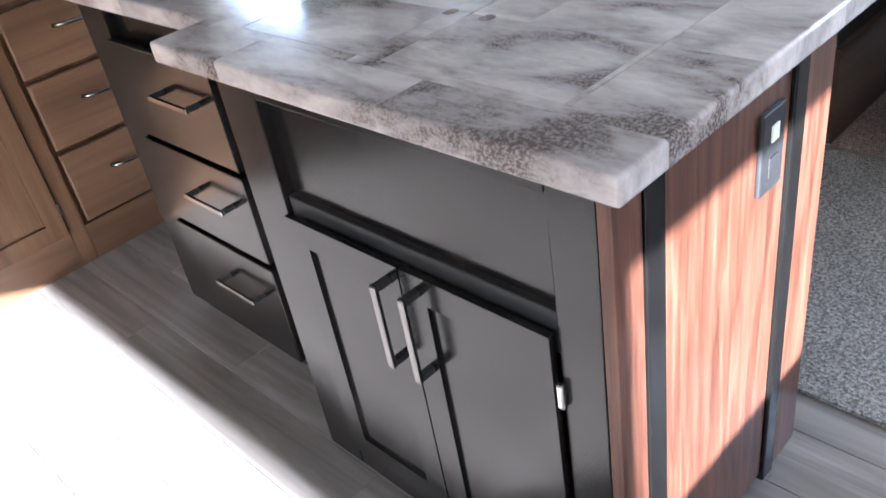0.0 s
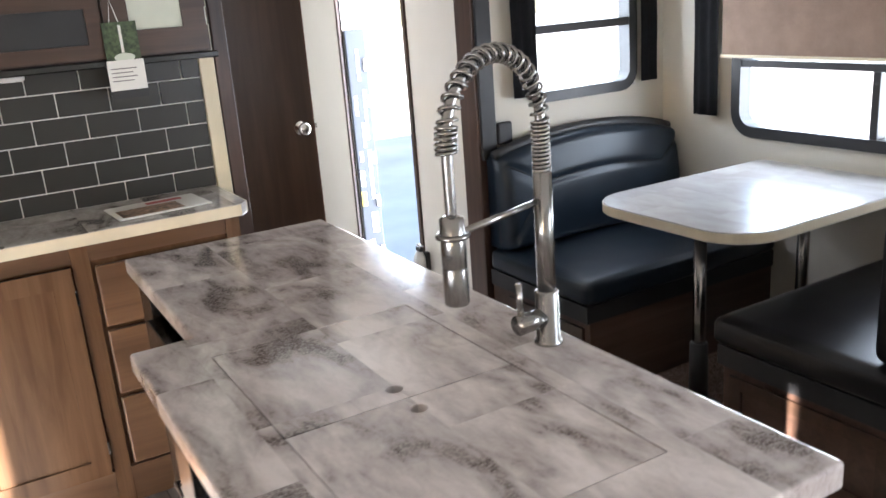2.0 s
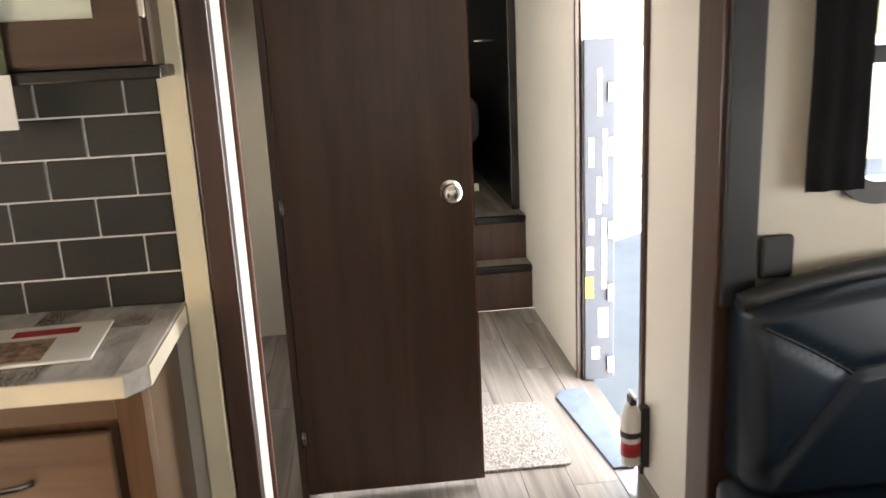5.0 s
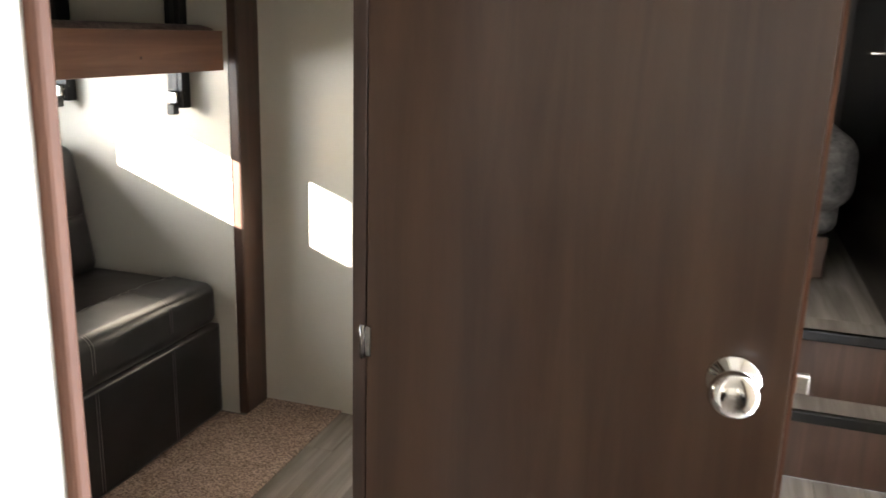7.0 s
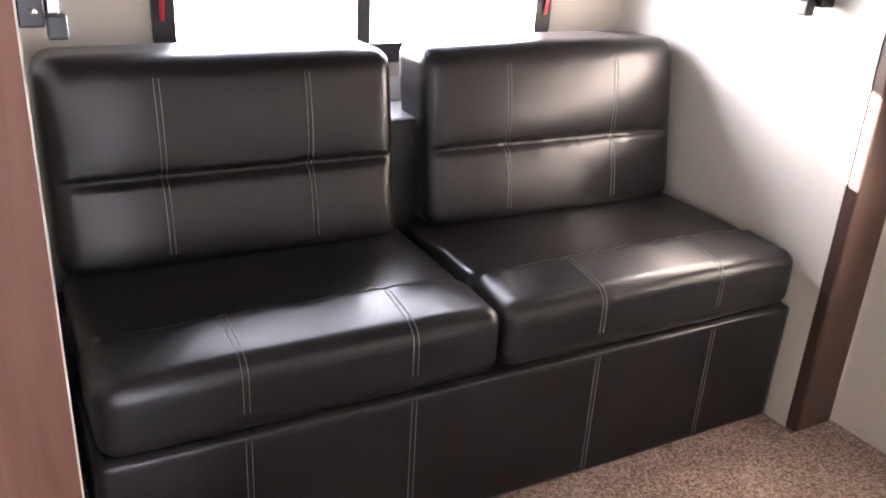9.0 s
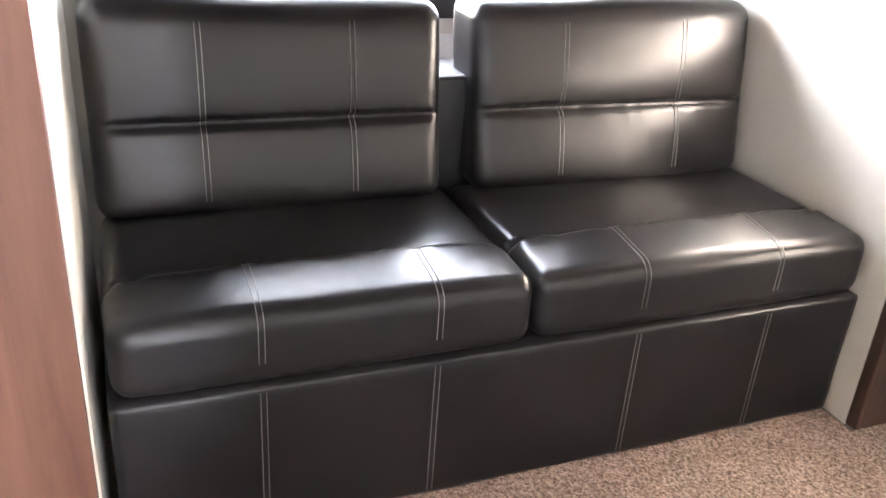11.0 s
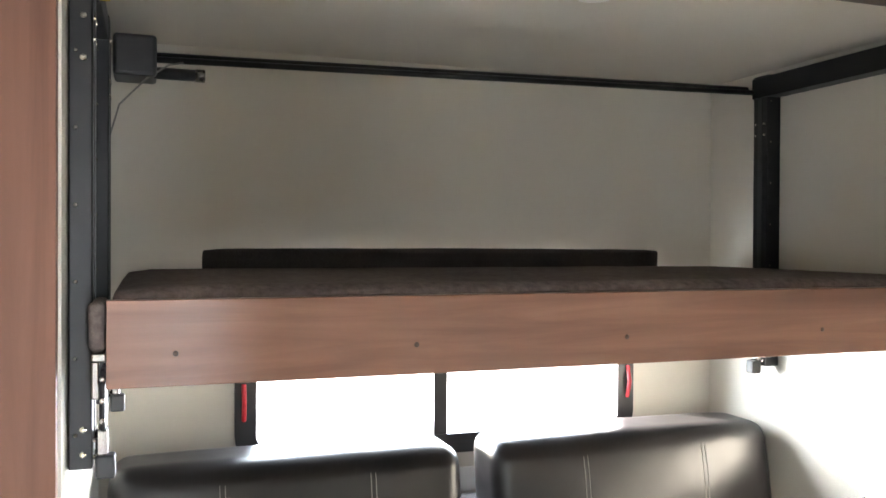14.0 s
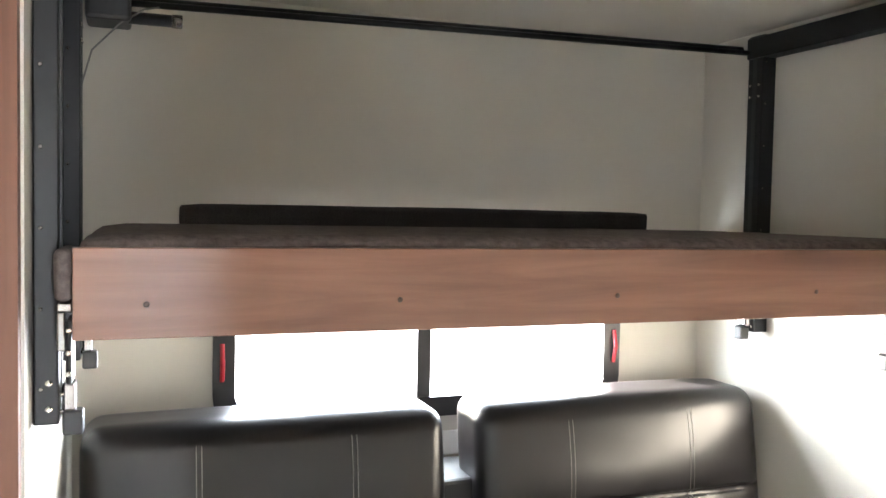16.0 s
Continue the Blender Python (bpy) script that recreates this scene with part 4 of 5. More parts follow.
tagged(part("bolster", soft_box(-0.545, -0.495, 3.47, 4.70, 1.325, 1.380, 0.012, 10, 0.002), M_BOLSTER, smooth=True), "long charcoal cloth bolster along the bunk wall", "bolster")

lift = thing("bunk_lift", (-0.1, 3.25, 1.06), "black steel bunk lift rails with a motor and shaft", "lift")
for x, y0, y1 in ((0.20, S0 + 0.002, S0 + 0.035), (-0.31, S0 + 0.002, S0 + 0.035), (0.13, S1 - 0.045, S1 - 0.002), (-0.33, S1 - 0.045, S1 - 0.002)):
    r = part("rail", box(x - 0.028, x + 0.028, y0, y1, 1.07, SCEIL - 0.02, 0.003), M_RAIL, lift)
    for k in range(7):
        part("screw", lathe((x + 0.028, y0 + 0.010, 1.12 + 0.11 * k), (1, 0, 0), [(0, 0.0030), (0.0012, 0.0026), (0.002, 0.001)], 8), M_STEEL, r, "small bright screw head")
    yi = y1 if y0 < 4 else y0
    sgn = 1 if y0 < 4 else -1
    part("slot", box(x - 0.008, x + 0.008, min(yi, yi + sgn * 0.002), max(yi, yi + sgn * 0.002), 1.12, 1.80), M_BLACKP, r)
    for z in (1.085, 1.11, 1.69, 1.72, 1.80):
        for q in (-0.016, 0.016):
            part("rivet", lathe((x + q, yi, z), (0, sgn, 0), [(0, 0.004), (0.003, 0.003)], 8), M_CHROME, r)
    part("bracket", box(x - 0.018, x + 0.018, min(yi + sgn * 0.0025, yi + sgn * 0.02), max(yi + sgn * 0.0025, yi + sgn * 0.02), 1.085, 1.125, 0.004), M_STEEL, r, "zinc bracket")
    part("foot", box(x - 0.014, x + 0.014, min(yi + sgn * 0.002, yi + sgn * 0.03), max(yi + sgn * 0.002, yi + sgn * 0.03), 1.05, 1.085, 0.004), M_BLACKP, r)
rail = bpy.data.objects["rail"]
part("hanger_plate", box(0.205, 0.288, 3.2762, 3.2950, 1.232, 1.2435, 0.002), M_STEEL, rail, "zinc hanger plate")
part("hanger_strap", box(0.262, 0.286, 3.2762, 3.2860, 1.180, 1.2315, 0.002), M_STEEL, rail, "zinc strap")
part("hanger_arm", box(0.220, 0.284, 3.2865, 3.2948, 1.135, 1.222, 0.004), M_RAIL, rail)
for z in (1.150, 1.178, 1.208):
    part("bolt", lathe((0.284, 3.2905, z), (1, 0, 0), [(0, 0.0042), (0.003, 0.0038), (0.005, 0.0016)], 10), M_CHROME, rail, "bright bolt head")
for z in (1.092, 1.128, 1.66, 1.72):
    part("bolt", lathe((0.228, 3.262, z), (1, 0, 0), [(0, 0.0050), (0.003, 0.0045), (0.0055, 0.002)], 12), M_CHROME, rail, "bright bolt head")
part("mattress_corner", soft_box(0.18, 0.29, 3.272, 3.2955, 1.245, 1.315, 0.010, 4), M_MATTRESS, bunk, "cloth corner hanging over the frame", smooth=True)
part("motor", box(-0.47, -0.36, 3.278, 3.366, 1.748, 1.836, 0.008), M_BLACKP, lift)
part("motor_end", tube([(-0.39, 3.36, 1.760), (-0.39, 3.445, 1.760)], 0.013, 14), M_BLACKP, lift, smooth=True)
part("motor_cap", tube([(-0.39, 3.446, 1.760), (-0.39, 3.466, 1.760)], 0.0145, 14), M_STEEL, lift, smooth=True)
part("shaft", tube([(-0.40, 3.36, 1.798), (-0.38, 4.90, 1.820)], 0.0085, 10), M_RAIL, lift, smooth=True)
part("shaft", tube([(-0.375, 3.36, 1.786), (-0.355, 4.90, 1.808)], 0.007, 10), M_RAIL, lift, smooth=True)
part("top_beam", box(-0.36, 0.25, S1 - 0.050, S1 - 0.004, 1.790, 1.845, 0.003), M_RAIL, lift)
part("top_beam", box(-0.34, 0.23, S0 + 0.004, S0 + 0.034, 1.800, 1.845, 0.003), M_RAIL, lift)
part("wire", tube([(-0.37, 3.42, 1.782), (-0.375, 3.39, 1.776), (-0.38, 3.345, 1.745), (-0.40, 3.29, 1.69), (-0.41, 3.27, 1.62)], 0.0022, 6), M_THREAD, lift, "grey wire")
part("crank_stop", tube([(0.10, 3.250, 1.787), (0.10, 3.276, 1.787)], 0.016, 14), M_BLACKP, lift)
part("crank_cap", tube([(0.10, 3.277, 1.787), (0.10, 3.292, 1.787)], 0.010, 12), M_YELLOW, lift, "yellow cap")

lamp = thing("ceiling_light", (0.165, 4.12, SCEIL), "round white dome ceiling light, switched off", "ceiling light")
part("rim", lathe((0.165, 4.12, SCEIL), (0, 0, -1), [(0, 0.052), (0.005, 0.052), (0.008, 0.047)], 28), M_WPLAST, lamp, smooth=True)
part("dome", lathe((0.165, 4.12, SCEIL - 0.010), (0, 0, -1), [(0, 0.046), (0.007, 0.042), (0.013, 0.032), (0.017, 0.016), (0.018, 0.001)], 28), M_WPLAST, lamp, smooth=True)
tagged(part("wall_outlet", box(SBACK + 0.001, SBACK + 0.008, 4.145, 4.205, 0.725, 0.79, 0.002), M_WPLAST), "white wall outlet behind the sofa", "outlet")


# ---- windows ----
def window_x(name, x, way, y0, y1, z0, z1, r, wide, label, bars=(), sill=()):
    """A black-framed window in a wall across x; way points into the room."""
    w = thing(name, (x, (y0 + y1) / 2, z0), label, "window", kind="structure")
    t0, t1 = sorted((x - way * 0.05, x + way * 0.016))
    outer, inner = rounded(y0 - wide, y1 + wide, z0 - wide, z1 + wide, r + wide), rounded(y0, y1, z0, z1, r)
    part("window_frame", turned(ring(outer, inner, t0, t1), ON_X), M_BLACKP, w)
    for b0, b1, c0, c1 in bars:
        part("bar", box(t0 + 0.004, t1 - 0.004, b0, b1, c0, c1, 0.002), M_BLACKP, w)
    g = part("pane", box(x - way * 0.03 - 0.002, x - way * 0.03 + 0.002, y0 - 0.01, y1 + 0.01, z0 - 0.01, z1 + 0.01), M_GLASS, w, "clear pane")
    g.visible_shadow = False
    return w


def window_y(name, y, x0, x1, z0, z1, r, wide, label, bars=()):
    """A black-framed window in a wall across y, seen from lower y."""
    w = thing(name, ((x0 + x1) / 2, y, z0), label, "window", kind="structure")
    outer, inner = rounded(x0 - wide, x1 + wide, z0 - wide, z1 + wide, r + wide), rounded(x0, x1, z0, z1, r)
    part("window_frame", turned(ring(outer, inner, y - 0.018, y + 0.05), ON_Y), M_BLACKP, w)
    for b0, b1, c0, c1 in bars:
        part("bar", box(b0, b1, y - 0.014, y + 0.046, c0, c1, 0.002), M_BLACKP, w)
    g = part("pane", box(x0 - 0.01, x1 + 0.01, y + 0.028, y + 0.032, z0 - 0.01, z1 + 0.01), M_GLASS, w, "clear pane")
    g.visible_shadow = False
    return w


wb = window_x("window_1", SBACK, 1, 3.603, 4.624, 0.885, 1.30, 0.03, 0.052, "black-framed sliding window behind the sofa", [(4.068, 4.106, 0.885, 1.30)])
for y in (3.572, 4.655):
    part("release_handle", tube([(SBACK + 0.018, y, 0.955), (SBACK + 0.03, y, 1.0), (SBACK + 0.018, y, 1.045)], 0.006, 8), M_RED, wb, "red emergency release handle")
part("catch", box(SBACK + 0.013, SBACK + 0.028, 4.098, 4.118, 1.07, 1.16, 0.003), M_BLACKP, wb)
window_y("window_2", D1, 2.588, 3.104, 1.058, 1.520, 0.045, 0.045, "black-framed dinette end window", [(2.588, 3.104, 1.288, 1.322)])
window_x("window_3", DOUT, -1, 1.05, 2.335, 0.865, 1.58, 0.06, 0.045, "wide black-framed dinette window under a shade",
         [(1.05, 2.335, 1.102, 1.130), (1.735, 1.765, 0.865, 1.102)])

# added out of view to hold the fill lamp on this side
window_x("unseen_window", RIGHT, -1, -0.94, 0.14, 0.91, 1.49, 0.06, 0.045, "unseen black-framed window added to the rear side wall for fill light")

shade = thing("roller_shade", (DOUT - 0.05, 1.7, 1.15), "tan roller shade pulled two thirds down", "shade")
part("fabric", box(DOUT - 0.052, DOUT - 0.048, 0.98, 2.40, 1.150, 1.72), M_SHADE, shade)
part("hem_bar", box(DOUT - 0.057, DOUT - 0.044, 0.975, 2.405, 1.142, 1.154, 0.002), M_CREAM, shade)


def drape(name, axis, at, a0, a1, z0, z1, folds, label):
    """A narrow cloth panel in folds."""
    bm = bmesh.new()
    n, rows = 28, 10
    grid = []
    for j in range(rows + 1):
        z = z0 + (z1 - z0) * j / rows
        rowv = []
        for i in range(n + 1):
            f = i / n
            a = a0 + (a1 - a0) * f
            d = 0.004 * math.sin(f * folds * 2 * math.pi + 0.4 * math.sin(j))
            rowv.append(bm.verts.new((a, at + d, z) if axis == 1 else (at + d, a, z)))
        grid.append(rowv)
    for j in range(rows):
        for i in range(n):
            bm.faces.new((grid[j][i], grid[j][i + 1], grid[j + 1][i + 1], grid[j + 1][i]))
    bmesh.ops.solidify(bm, geom=bm.faces[:], thickness=0.004)
    return tagged(part(name, bm, M_DRAPE, smooth=True), label, "drape", "window drapes")


drape("window_drape", 1, D1 - 0.040, 2.470, 2.592, 1.050, 1.55, 2.5, "black cloth side drape beside the dinette end window")
drape("window_drape", 1, D1 - 0.040, 3.150, 3.245, 1.045, 1.55, 2.0, "black cloth side drape beside the dinette end window")
drape("window_drape", 0, DOUT - 0.045, 2.425, 2.555, 0.90, 1.60, 2.5, "black cloth side drape beside the wide window")


def ogee(cx, cz, w, h, t, y, bm):
    """One pointed oval ring of the valance's pattern."""
    for s, e in ((1.0, 1.0 - t),):
        pts = []
        for k in range(24):
            a = 2 * math.pi * k / 24
            pts.append((math.copysign(abs(math.cos(a)) ** 1.25, math.cos(a)), math.copysign(abs(math.sin(a)) ** 0.9, math.sin(a))))
        o = [bm.verts.new((cx + p * w * s, y, cz + q * h * s)) for p, q in pts]
        i = [bm.verts.new((cx + p * w * e, y, cz + q * h * e)) for p, q in pts]
        for k in range(24):
            bm.faces.new((o[k], o[(k + 1) % 24], i[(k + 1) % 24], i[k]))


def valance_y(y, x0, x1, z0, z1):
    v = thing("window_valance", ((x0 + x1) / 2, y, z0), "padded valance with a brown and cream lattice pattern", "valance", "window valances")
    bm = bmesh.new()
    n = 24
    cols = []
    for k in range(n + 1):
        f = k / n
        x = x0 + (x1 - x0) * f
        lo = z0 + 0.035 * (1 - min(1, (abs(f - 0.5) / 0.46)) ** 2) if 0.04 < f < 0.96 else z0
        cols.append([bm.verts.new(p) for p in ((x, y - 0.085, lo), (x, y - 0.085, z1), (x, y, z1), (x, y, lo))])
    for a, b in zip(cols, cols[1:]):
        for i in range(4):
            bm.faces.new((a[i], a[(i + 1) % 4], b[(i + 1) % 4], b[i]))
    bm.faces.new(cols[0])
    bm.faces.new(cols[-1][::-1])
    part("padded_board", bm, M_CREAM2, v)
    pat, dots = bmesh.new(), bmesh.new()
    step = 0.0745
    k = 0
    x = x0 + 0.045
    while x < x1 - 0.03:
        ogee(x, (z0 + z1) / 2 + 0.018, step * 0.60, 0.050, 0.20, y - 0.0862, pat)
        ogee(x, (z0 + z1) / 2 + 0.018, step * 0.37, 0.033, 0.98, y - 0.0866, dots)
        ogee(x + step / 2, z1 - 0.004, step * 0.16, 0.014, 0.98, y - 0.0864, dots)
        x += step
    part("lattice_print", pat, M_BROWNP, v, "brown lattice print")
    part("lattice_print", dots, M_BROWNP, v, "brown diamond print")
    return v


M_CREAM2 = cloth("cream_cloth", (0.62, 0.57, 0.48), 300, 0.2, 0.9, 0.1)
M_BROWNP = cloth("brown_print_cloth", (0.12, 0.082, 0.06), 300, 0.1, 0.9, 0.15)
valance_y(D1 - 0.002, 2.428, 3.215, 1.505, 1.625)
v2 = thing("window_valance", (DOUT - 0.05, 1.7, 1.6), "padded valance with a brown and cream lattice pattern", "valance", "window valances")
part("padded_board", box(DOUT - 0.10, DOUT - 0.001, 0.90, 2.57, 1.605, 1.74, 0.004), M_CREAM2, v2)
bm = bmesh.new()
for k in range(21):
    ogee(0.95 + k * 0.0775, 1.672, 0.037, 0.048, 0.22, 0, bm)
part("lattice_print", turned(bm, Matrix(((0, 1, 0, DOUT - 0.1012), (1, 0, 0, 0), (0, 0, 1, 0), (0, 0, 0, 1)))), M_BROWNP, v2, "brown lattice print")


# ---- dinette ----
def bench(y_front, y_wall, back, label, bx=2.312, skin=M_NAVY):
    """A dinette bench between its front edge and the wall behind it."""
    b = thing("dinette_bench", (2.85, (y_front + y_wall) / 2, 0), label, "bench", "dinette benches")
    s = 1 if y_wall > y_front else -1
    yb0, yb1 = sorted((y_front + s * 0.03, y_wall - s * 0.003))
    part("base", box(bx + 0.033, DOUT - 0.003, yb0, yb1, 0.0, 0.299), M_BENCH, b)
    f0, f1 = sorted((y_front + s * 0.06, y_wall - s * 0.12))
    part("end_panel", turned(ring([(f0, 0.03), (f1, 0.03), (f1, 0.27), (f0, 0.27)], [(f0 + 0.045, 0.07), (f1 - 0.045, 0.07), (f1 - 0.045, 0.23), (f0 + 0.045, 0.23)], bx + 0.021, bx + 0.032), ON_X), M_CABD, b)
    c0, c1 = sorted((y_front + s * 0.02, y_wall - s * 0.02))
    part("seat_board", box(bx + 0.012, DOUT - 0.003, c0, c1, 0.300, 0.366, 0.002), M_BLACKP, b)
    c0, c1 = sorted((y_front, y_wall - s * 0.03))
    part("seat", soft_box(bx, DOUT - 0.006, c0, c1, 0.367, 0.458, 0.03, 12, 0.010), skin, b, smooth=True)
    if back:
        rest = bmesh.new()
        n, rows = 64, 34
        yf = y_wall - s * 0.165

        def crest(f):
            return 0.800 + 0.095 * math.sin(math.pi * min(1, 0.06 + f * 0.90)) ** 0.6

        def seam_gap(f, g):
            """How far the point lies from the pressed seams: a level one that forks at both ends."""
            d = [abs(g - (0.60 + 0.03 * math.sin(math.pi * f)))] if 0.20 <= f <= 0.86 else []
            if f < 0.20:
                d += [abs((g - 0.60) - (0.20 - f) * 1.7) * 0.6, abs((g - 0.60) + (0.20 - f) * 2.6) * 0.5]
            if f > 0.86:
                d += [abs((g - 0.60) - (f - 0.86) * 2.0) * 0.6]
            return min(d)

        def surf(f, g, lift=0.0):
            u, w = abs(2 * f - 1), abs(2 * g - 1)
            edge = max(0, (u - 0.92) / 0.08) ** 2 * 0.035 + max(0, (w - 0.88) / 0.12) ** 2 * 0.045
            dip = 0.012 * math.exp(-((seam_gap(f, g) / 0.022) ** 2))
            y = yf + s * (edge + dip + 0.055 * g) - s * 0.02 * math.sin(math.pi * g) * max(0, math.sin(math.pi * f)) ** 0.5
            return (2.345 + (DOUT - 0.012 - 2.345) * f, y - s * lift, 0.458 + (crest(f) - 0.458) * g)

        grid = [[rest.verts.new(surf(i / n, j / rows)) for j in range(rows + 1)] for i in range(n + 1)]
        for i in range(n):
            for j in range(rows):
                rest.faces.new((grid[i][j], grid[i + 1][j], grid[i + 1][j + 1], grid[i][j + 1]))
        yb = y_wall - s * 0.004
        rim = [grid[i][0] for i in range(n + 1)] + [grid[n][j] for j in range(1, rows + 1)] + [grid[i][rows] for i in range(n - 1, -1, -1)] + [grid[0][j] for j in range(rows - 1, 0, -1)]
        rear = [rest.verts.new((v.co.x, yb, v.co.z)) for v in rim]
        m = len(rim)
        for i in range(m):
            rest.faces.new((rim[i], rim[(i + 1) % m], rear[(i + 1) % m], rear[i]))
        rest.faces.new(rear)
        ob = part("backrest", rest, M_NAVY, b, smooth=True)

        for pts in ([(0.20 + 0.66 * k / 30, 0.60 + 0.03 * math.sin(math.pi * (0.20 + 0.66 * k / 30))) for k in range(31)],
                    [(0.20 - 0.17 * k / 12, 0.60 + 0.17 * k / 12 * 1.7) for k in range(13)], [(0.20 - 0.13 * k / 12, 0.60 - 0.13 * k / 12 * 2.6) for k in range(13)],
                    [(0.86 + 0.10 * k / 10, 0.60 + 0.10 * k / 10 * 2.0) for k in range(11)]):
            part("seam_piping", tube([surf(f, g, 0.0015) for f, g in pts], 0.0032, 6), M_THREADD, ob, smooth=True)
        part("top_roll", tube([(2.345 + (DOUT - 0.03 - 2.345) * k / 30, y_wall - s * 0.055, 0.805 + 0.095 * math.sin(math.pi * min(1, 0.06 + k / 30 * 0.90)) ** 0.6) for k in range(31)], 0.022, 10), M_BLACKP, b, "black top roll", smooth=True)
    else:
        part("backrest", soft_box(bx + 0.04, DOUT - 0.012, y_wall + 0.02, y_wall + 0.22, 0.459, 0.85, 0.04, 10, 0.01), skin, b, smooth=True)
    return b


bench(2.13, D1, True, "navy-black leather dinette bench with a quilted backrest")
bench(1.667, 0.95, False, "black leather dinette bench on a wooden base", 2.412, M_LEATHER)
tagged(part("wall_socket", box(2.398, 2.470, D1 - 0.020, D1 - 0.001, 0.872, 0.962, 0.009), M_BLACKP), "black wall socket above the bench", "outlet")

table = thing("dinette_table", (2.85, 1.87, 0), "pale grey dinette table with a round-cornered top", "table")
TZ = 0.74
outline = rounded(2.378, DOUT - 0.02, 1.525, 2.215, (0.16, 0.03, 0.03, 0.16), 12)
part("tabletop", slab(outline, TZ - 0.036, TZ, 0.003), M_TABLE, table)
grown = rounded(2.375, DOUT - 0.018, 1.522, 2.218, (0.163, 0.03, 0.03, 0.163), 12)
part("edge_band", ring(grown, outline, TZ - 0.033, TZ - 0.004), M_EDGE, table, "cream edge band")
for x in (2.585, 3.12):
    leg = part("leg", tube([(x, 1.87, 0.03), (x, 1.87, TZ - 0.037)], 0.022, 18), M_STEEL, table, smooth=True)
    part("sleeve", lathe((x, 1.87, 0.051), (0, 0, 1), [(0, 0.034), (0.20, 0.031), (0.205, 0.0225)], 20), M_BLACKP, leg, "black lower sleeve", smooth=True)
    part("foot", lathe((x, 1.87, 0.0), (0, 0, 1), [(0, 0.088), (0.010, 0.086), (0.026, 0.06), (0.05, 0.034)], 24), M_BLACKP, leg, "black cone foot", smooth=True)

# ---- entry ----
entry = thing("door_entry", (RIGHT + 0.08, 4.30, 0), "white entry door swung open outside the trailer", "door", kind="structure")
part("leaf", box(RIGHT + 0.075, RIGHT + 0.10, 4.31, 4.95, 0.0, 1.76, 0.01), M_OUTER, entry)
part("hinge_board", box(RIGHT + 0.012, RIGHT + 0.130, 4.268, 4.289, 0.0, 1.325, 0.004), M_GREY, entry, "blue-grey hinge-side board of the entry")
for x0, x1, z0, z1 in ((0.030, 0.050, 0.60, 0.66), (0.020, 0.046, 0.46, 0.55), (0.060, 0.075, 0.68, 0.82), (0.066, 0.105, 0.18, 0.30),
                       (0.030, 0.048, 0.86, 0.97), (0.040, 0.070, 0.09, 0.14), (0.080, 0.098, 0.38, 0.66), (0.064, 0.080, 1.05, 1.22), (0.085, 0.10, 0.72, 1.0)):
    part("sticker", box(RIGHT + x0, RIGHT + x1, 4.2655, 4.2675, z0, z1), M_PAPER, entry, "white sticker")
part("sticker", box(RIGHT + 0.016, RIGHT + 0.046, 4.2655, 4.2675, 0.345, 0.43), M_YELLOW, entry, "yellow warning sticker")
for z in (0.03, 0.33, 0.58, 0.90, 1.10):
    part("hinge", box(RIGHT + 0.100, RIGHT + 0.128, 4.258, 4.2675, z, z + 0.07, 0.003), M_STEEL, entry, "bright hinge plate")
oo = rounded(3.535, 4.315, -0.02, 1.815, (0.0, 0.0, 0.10, 0.10), 8)
ii = rounded(3.560, 4.290, -0.02, 1.790, (0.0, 0.0, 0.08, 0.08), 8)
tagged(part("trim_entry", turned(ring(oo, ii, RIGHT - 0.012, RIGHT + 0.010), ON_X), M_TRIM), "dark rounded entry door frame", "trim", kind="structure")
tagged(part("entry_step", box(RIGHT + 0.07, RIGHT + 0.40, 3.56, 4.29, -0.30, -0.26, 0.004), M_GREY), "grey metal entry step outside", "step")
tagged(part("entry_mat", slab([(2.355, 3.575), (2.425, 3.575), (2.425, 4.19), (2.33, 4.19), (2.30, 4.12)], 0.0, 0.009, 0.002), M_MAT), "slate-blue mat at the entry door", "mat")

ext = thing("fire_extinguisher", (2.385, 3.50, 0.06), "small white fire extinguisher with a red label on the wall", "fire extinguisher")
part("cylinder", lathe((2.385, 3.50, 0.06), (0, 0, 1), [(0, 0.022), (0.006, 0.030), (0.17, 0.030), (0.195, 0.020), (0.205, 0.012)], 20), M_WPLAST, ext, smooth=True)
part("label_band", lathe((2.385, 3.50, 0.095), (0, 0, 1), [(0, 0.0308), (0.045, 0.0308)], 20), M_RED, ext, "red label band", smooth=True)
part("strap", lathe((2.385, 3.50, 0.158), (0, 0, 1), [(0, 0.0325), (0.018, 0.0325)], 20), M_BLACKP, ext, "black strap", smooth=True)
part("valve", box(2.375, 2.395, 3.475, 3.515, 0.265, 0.29, 0.003), M_BLACKP, ext)
part("lever", box(2.380, 2.390, 3.455, 3.515, 0.293, 0.302, 0.002), M_WPLAST, ext)
part("bracket", box(2.415, 2.439, 3.485, 3.515, 0.05, 0.25, 0.002), M_BLACKP, ext)

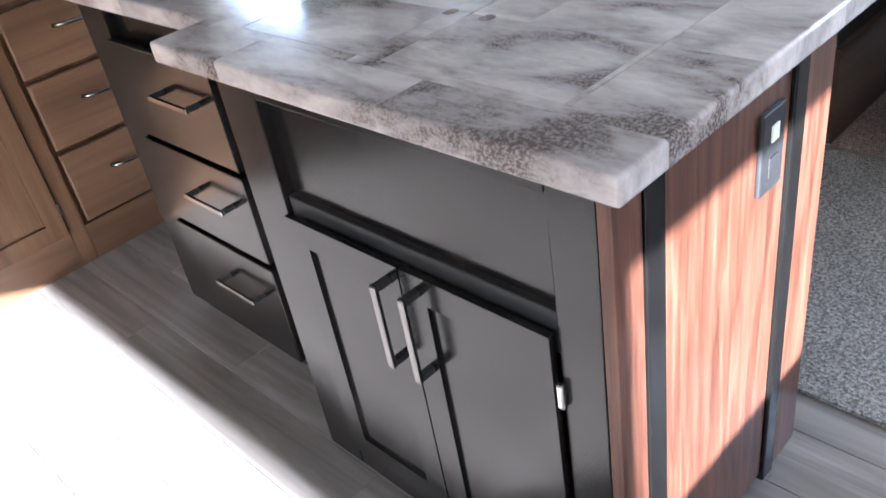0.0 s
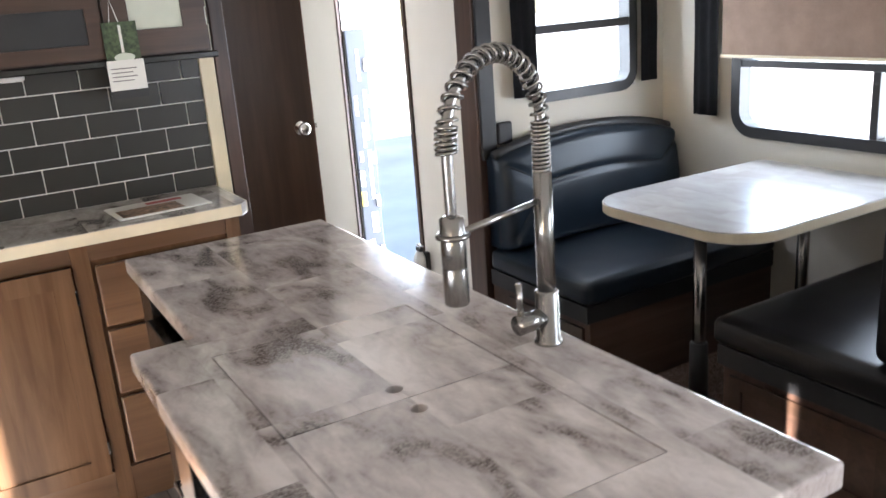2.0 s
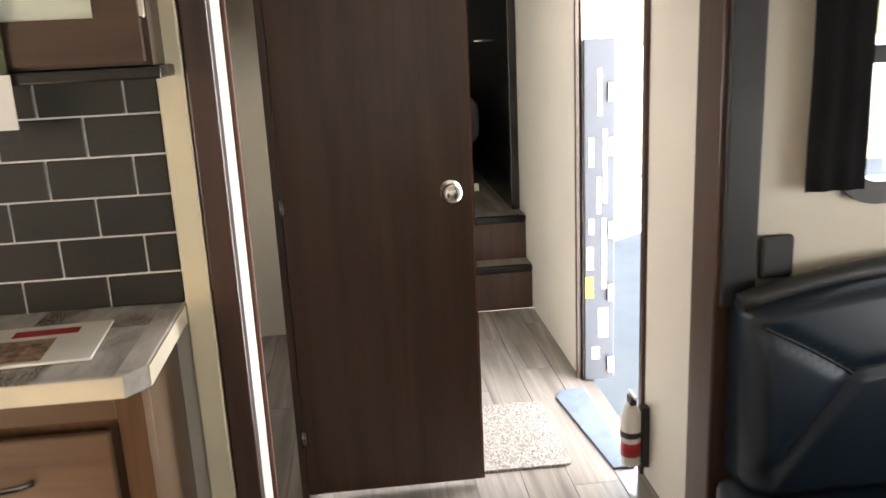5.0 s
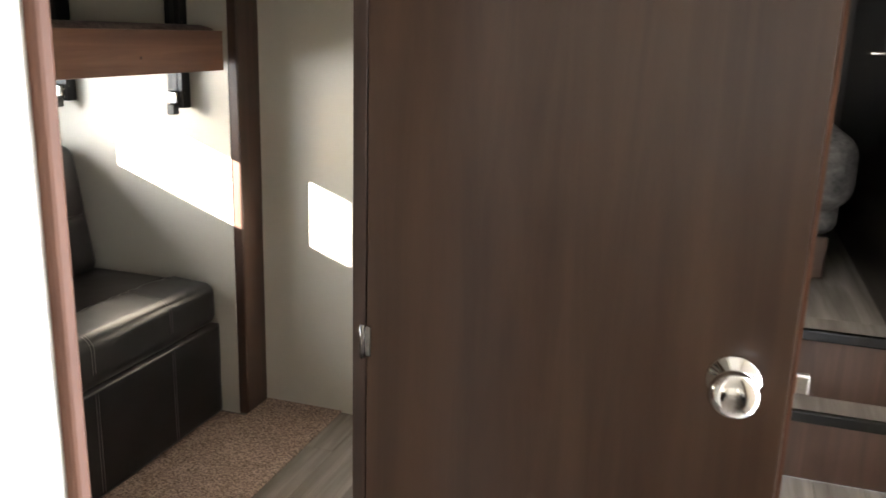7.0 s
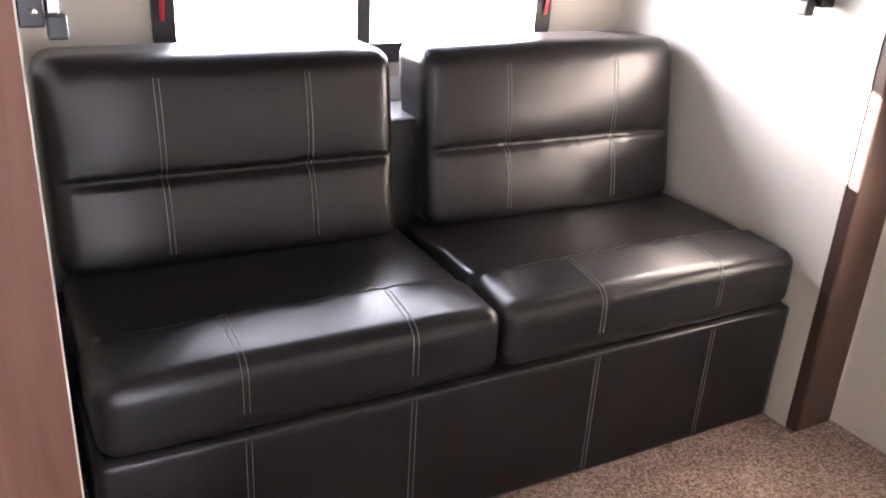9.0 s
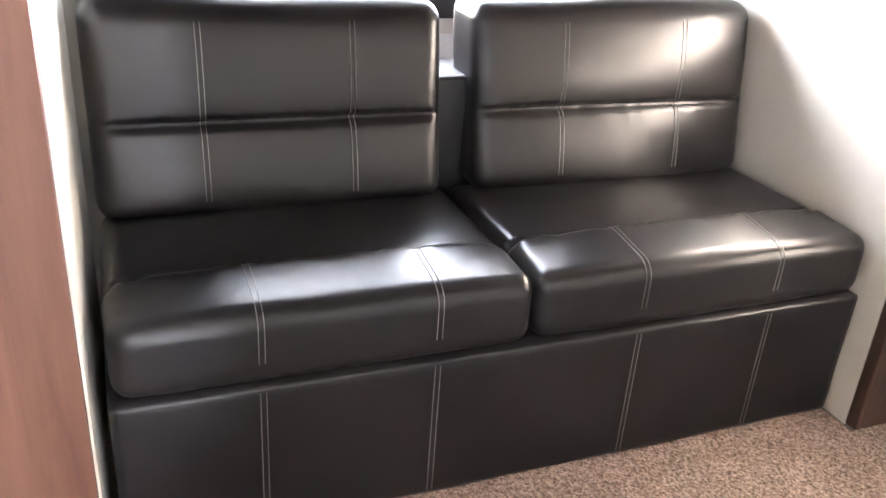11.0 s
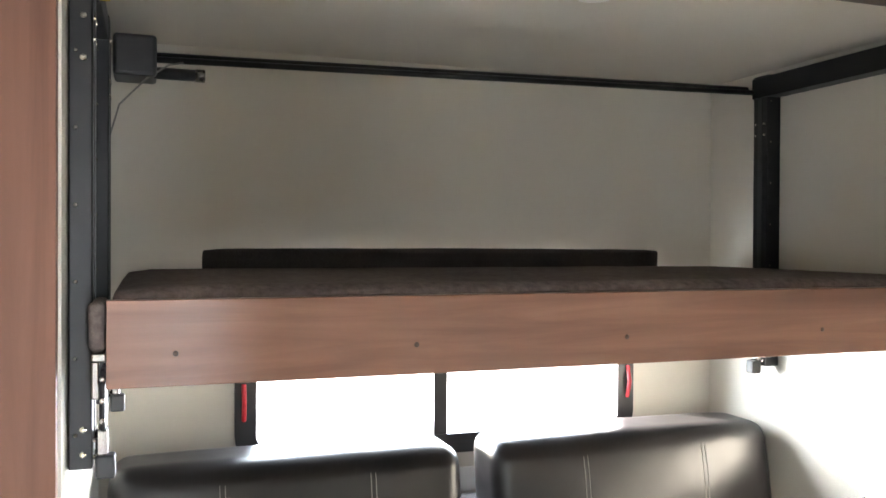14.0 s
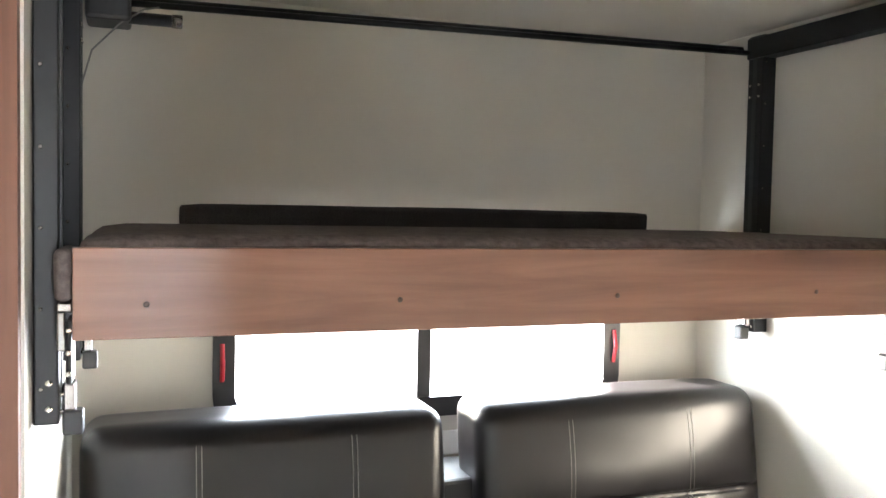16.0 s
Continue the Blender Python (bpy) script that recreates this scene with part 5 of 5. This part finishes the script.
for at, pts, label in (((2.1, 3.86), rounded(1.80, 2.235, 3.625, 4.10, 0.02), "grey-beige hall rug by the entry"),
                       ((2.2, 2.6), rounded(2.03, 2.335, 1.75, 3.095, (0.02, 0.02, 0.02, 0.06)), "grey-beige rug beside the dinette")):
    tagged(part("rug", slab(pts, 0.0005, 0.011, 0.004), M_RUG), label, "rug", "rugs")
setting("carpet_bunk_room", slab([(0.336, S0 + 0.004), (0.632, S0 + 0.004), (0.632, BUNK1 - 0.002), (0.336, BUNK1 - 0.002)], 0.0, 0.010, 0.003), M_CARPET, "beige carpet in front of the sofa", "carpet")
tagged(part("carpet_rear", slab(rounded(1.42, 2.40, -1.6, 0.95, 0.02), 0.0005, 0.010, 0.003), M_RUG), "grey speckled carpet behind the island", "carpet", kind="structure")

# ---- bedroom glimpsed up the steps ----
bed = thing("bed", (1.85, 6.6, 0.45), "bed at the end of the hall, its pale knitted cover coloured dark for the dim room", "bed")
part("mattress", soft_box(1.38, 2.27, 5.95, 7.2, 0.62, 0.86, 0.06, 8, 0.01), M_BED_DIM, bed, smooth=True)
part("bed_base", box(1.38, 2.25, 5.98, 7.2, 0.45, 0.62, 0.01), M_TRIM, bed)
part("cover", soft_box(1.45, 2.30, 5.9, 6.6, 0.72, 1.02, 0.09, 14, 0.03), M_BED_DIM, bed, "pale knitted blanket, coloured dark for the dim room", smooth=True)
wr = thing("wardrobe", (2.37, 6.5, 0.45), "dark wardrobe beside the bed", "wardrobe")
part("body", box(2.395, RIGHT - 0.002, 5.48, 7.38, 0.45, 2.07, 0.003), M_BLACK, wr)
part("rail_handle", tube([(2.394, 6.30, 1.30), (2.35, 6.31, 1.30), (2.35, 6.45, 1.30), (2.394, 6.46, 1.30)], 0.006, 8), M_CHROME, wr, "chrome rail handle")

# ---- outside the dinette window ----
pole = thing("awning_pole", (4.6, 5.0, -0.9), "pale grey awning pole standing on the gravel outside", "pole")
part("upright", box(4.56, 4.64, 4.96, 5.04, -0.888, 3.0, 0.008), M_WPLAST, pole)
part("foot_plate", box(4.50, 4.70, 4.90, 5.10, -0.9, -0.888, 0.003), M_STEEL, pole)

# ---- wall tiles, then floor planks ----
kw = bpy.data.objects["wall_kitchen"]
grout = part("grout_bed", box(-0.3, 1.264, KWALL - 0.006, KWALL - 0.001, 0.901, 1.331), M_GROUT, kw, "pale grout")
TW, TH, GR = 0.1525, 0.0715, 0.0040
PW, PH = TW + GR, TH + GR
tile_cache = {}


def tile_mesh(w, h):
    key = (round(w, 4), round(h, 4))
    if key not in tile_cache:
        me = mesh("tile", box(0, w, -0.005, 0, 0, h, 0.0016, 1))
        me.materials.append(M_TILE)
        tile_cache[key] = me
    return tile_cache[key]


row, z = 0, 1.191 + GR / 2 - 4 * PH
while z < 1.331:
    x = 1.203 + GR / 2 - (0 if row % 2 else PW / 2) - 9 * PW
    while x < 1.262:
        x0, x1 = max(x, -0.3), min(x + TW, 1.263)
        z0, z1 = max(z, 0.902), min(z + TH, 1.331)
        if x1 - x0 > 0.012 and z1 - z0 > 0.008:
            ob = new("tile", tile_mesh(x1 - x0, z1 - z0))
            ob.matrix_basis = Matrix.Translation((x0, KWALL - 0.006, z0))
            ob.parent = kw
        x += PW
    z += PH
    row += 1

sub = bpy.data.objects["subfloor"]
plank_cache = {}
PLW, PLL = 0.148, 0.92
i = 0
x = -0.9
while x < RIGHT:
    y = -1.6 - (i * 0.37) % PLL
    while y < 5.2:
        x0, x1 = x, min(x + PLW - 0.0012, RIGHT - 0.001)
        y0, y1 = max(y, -1.6), min(y + PLL - 0.0012, 5.199)
        y += PLL
        if x1 - x0 < 0.02 or y1 - y0 < 0.02 or (x0 < 0.33 and y0 > KWALL):
            continue
        key = (round(x1 - x0, 4), round(y1 - y0, 4))
        if key not in plank_cache:
            me = mesh("plank", box(0, key[0], 0, key[1], -0.006, 0.0, 0.0009, 1))
            me.materials.append(M_PLANK)
            plank_cache[key] = me
        ob = new("plank", plank_cache[key])
        ob.matrix_basis = Matrix.Translation((x0, y0, 0))
        ob.parent = sub
    x += PLW
    i += 1
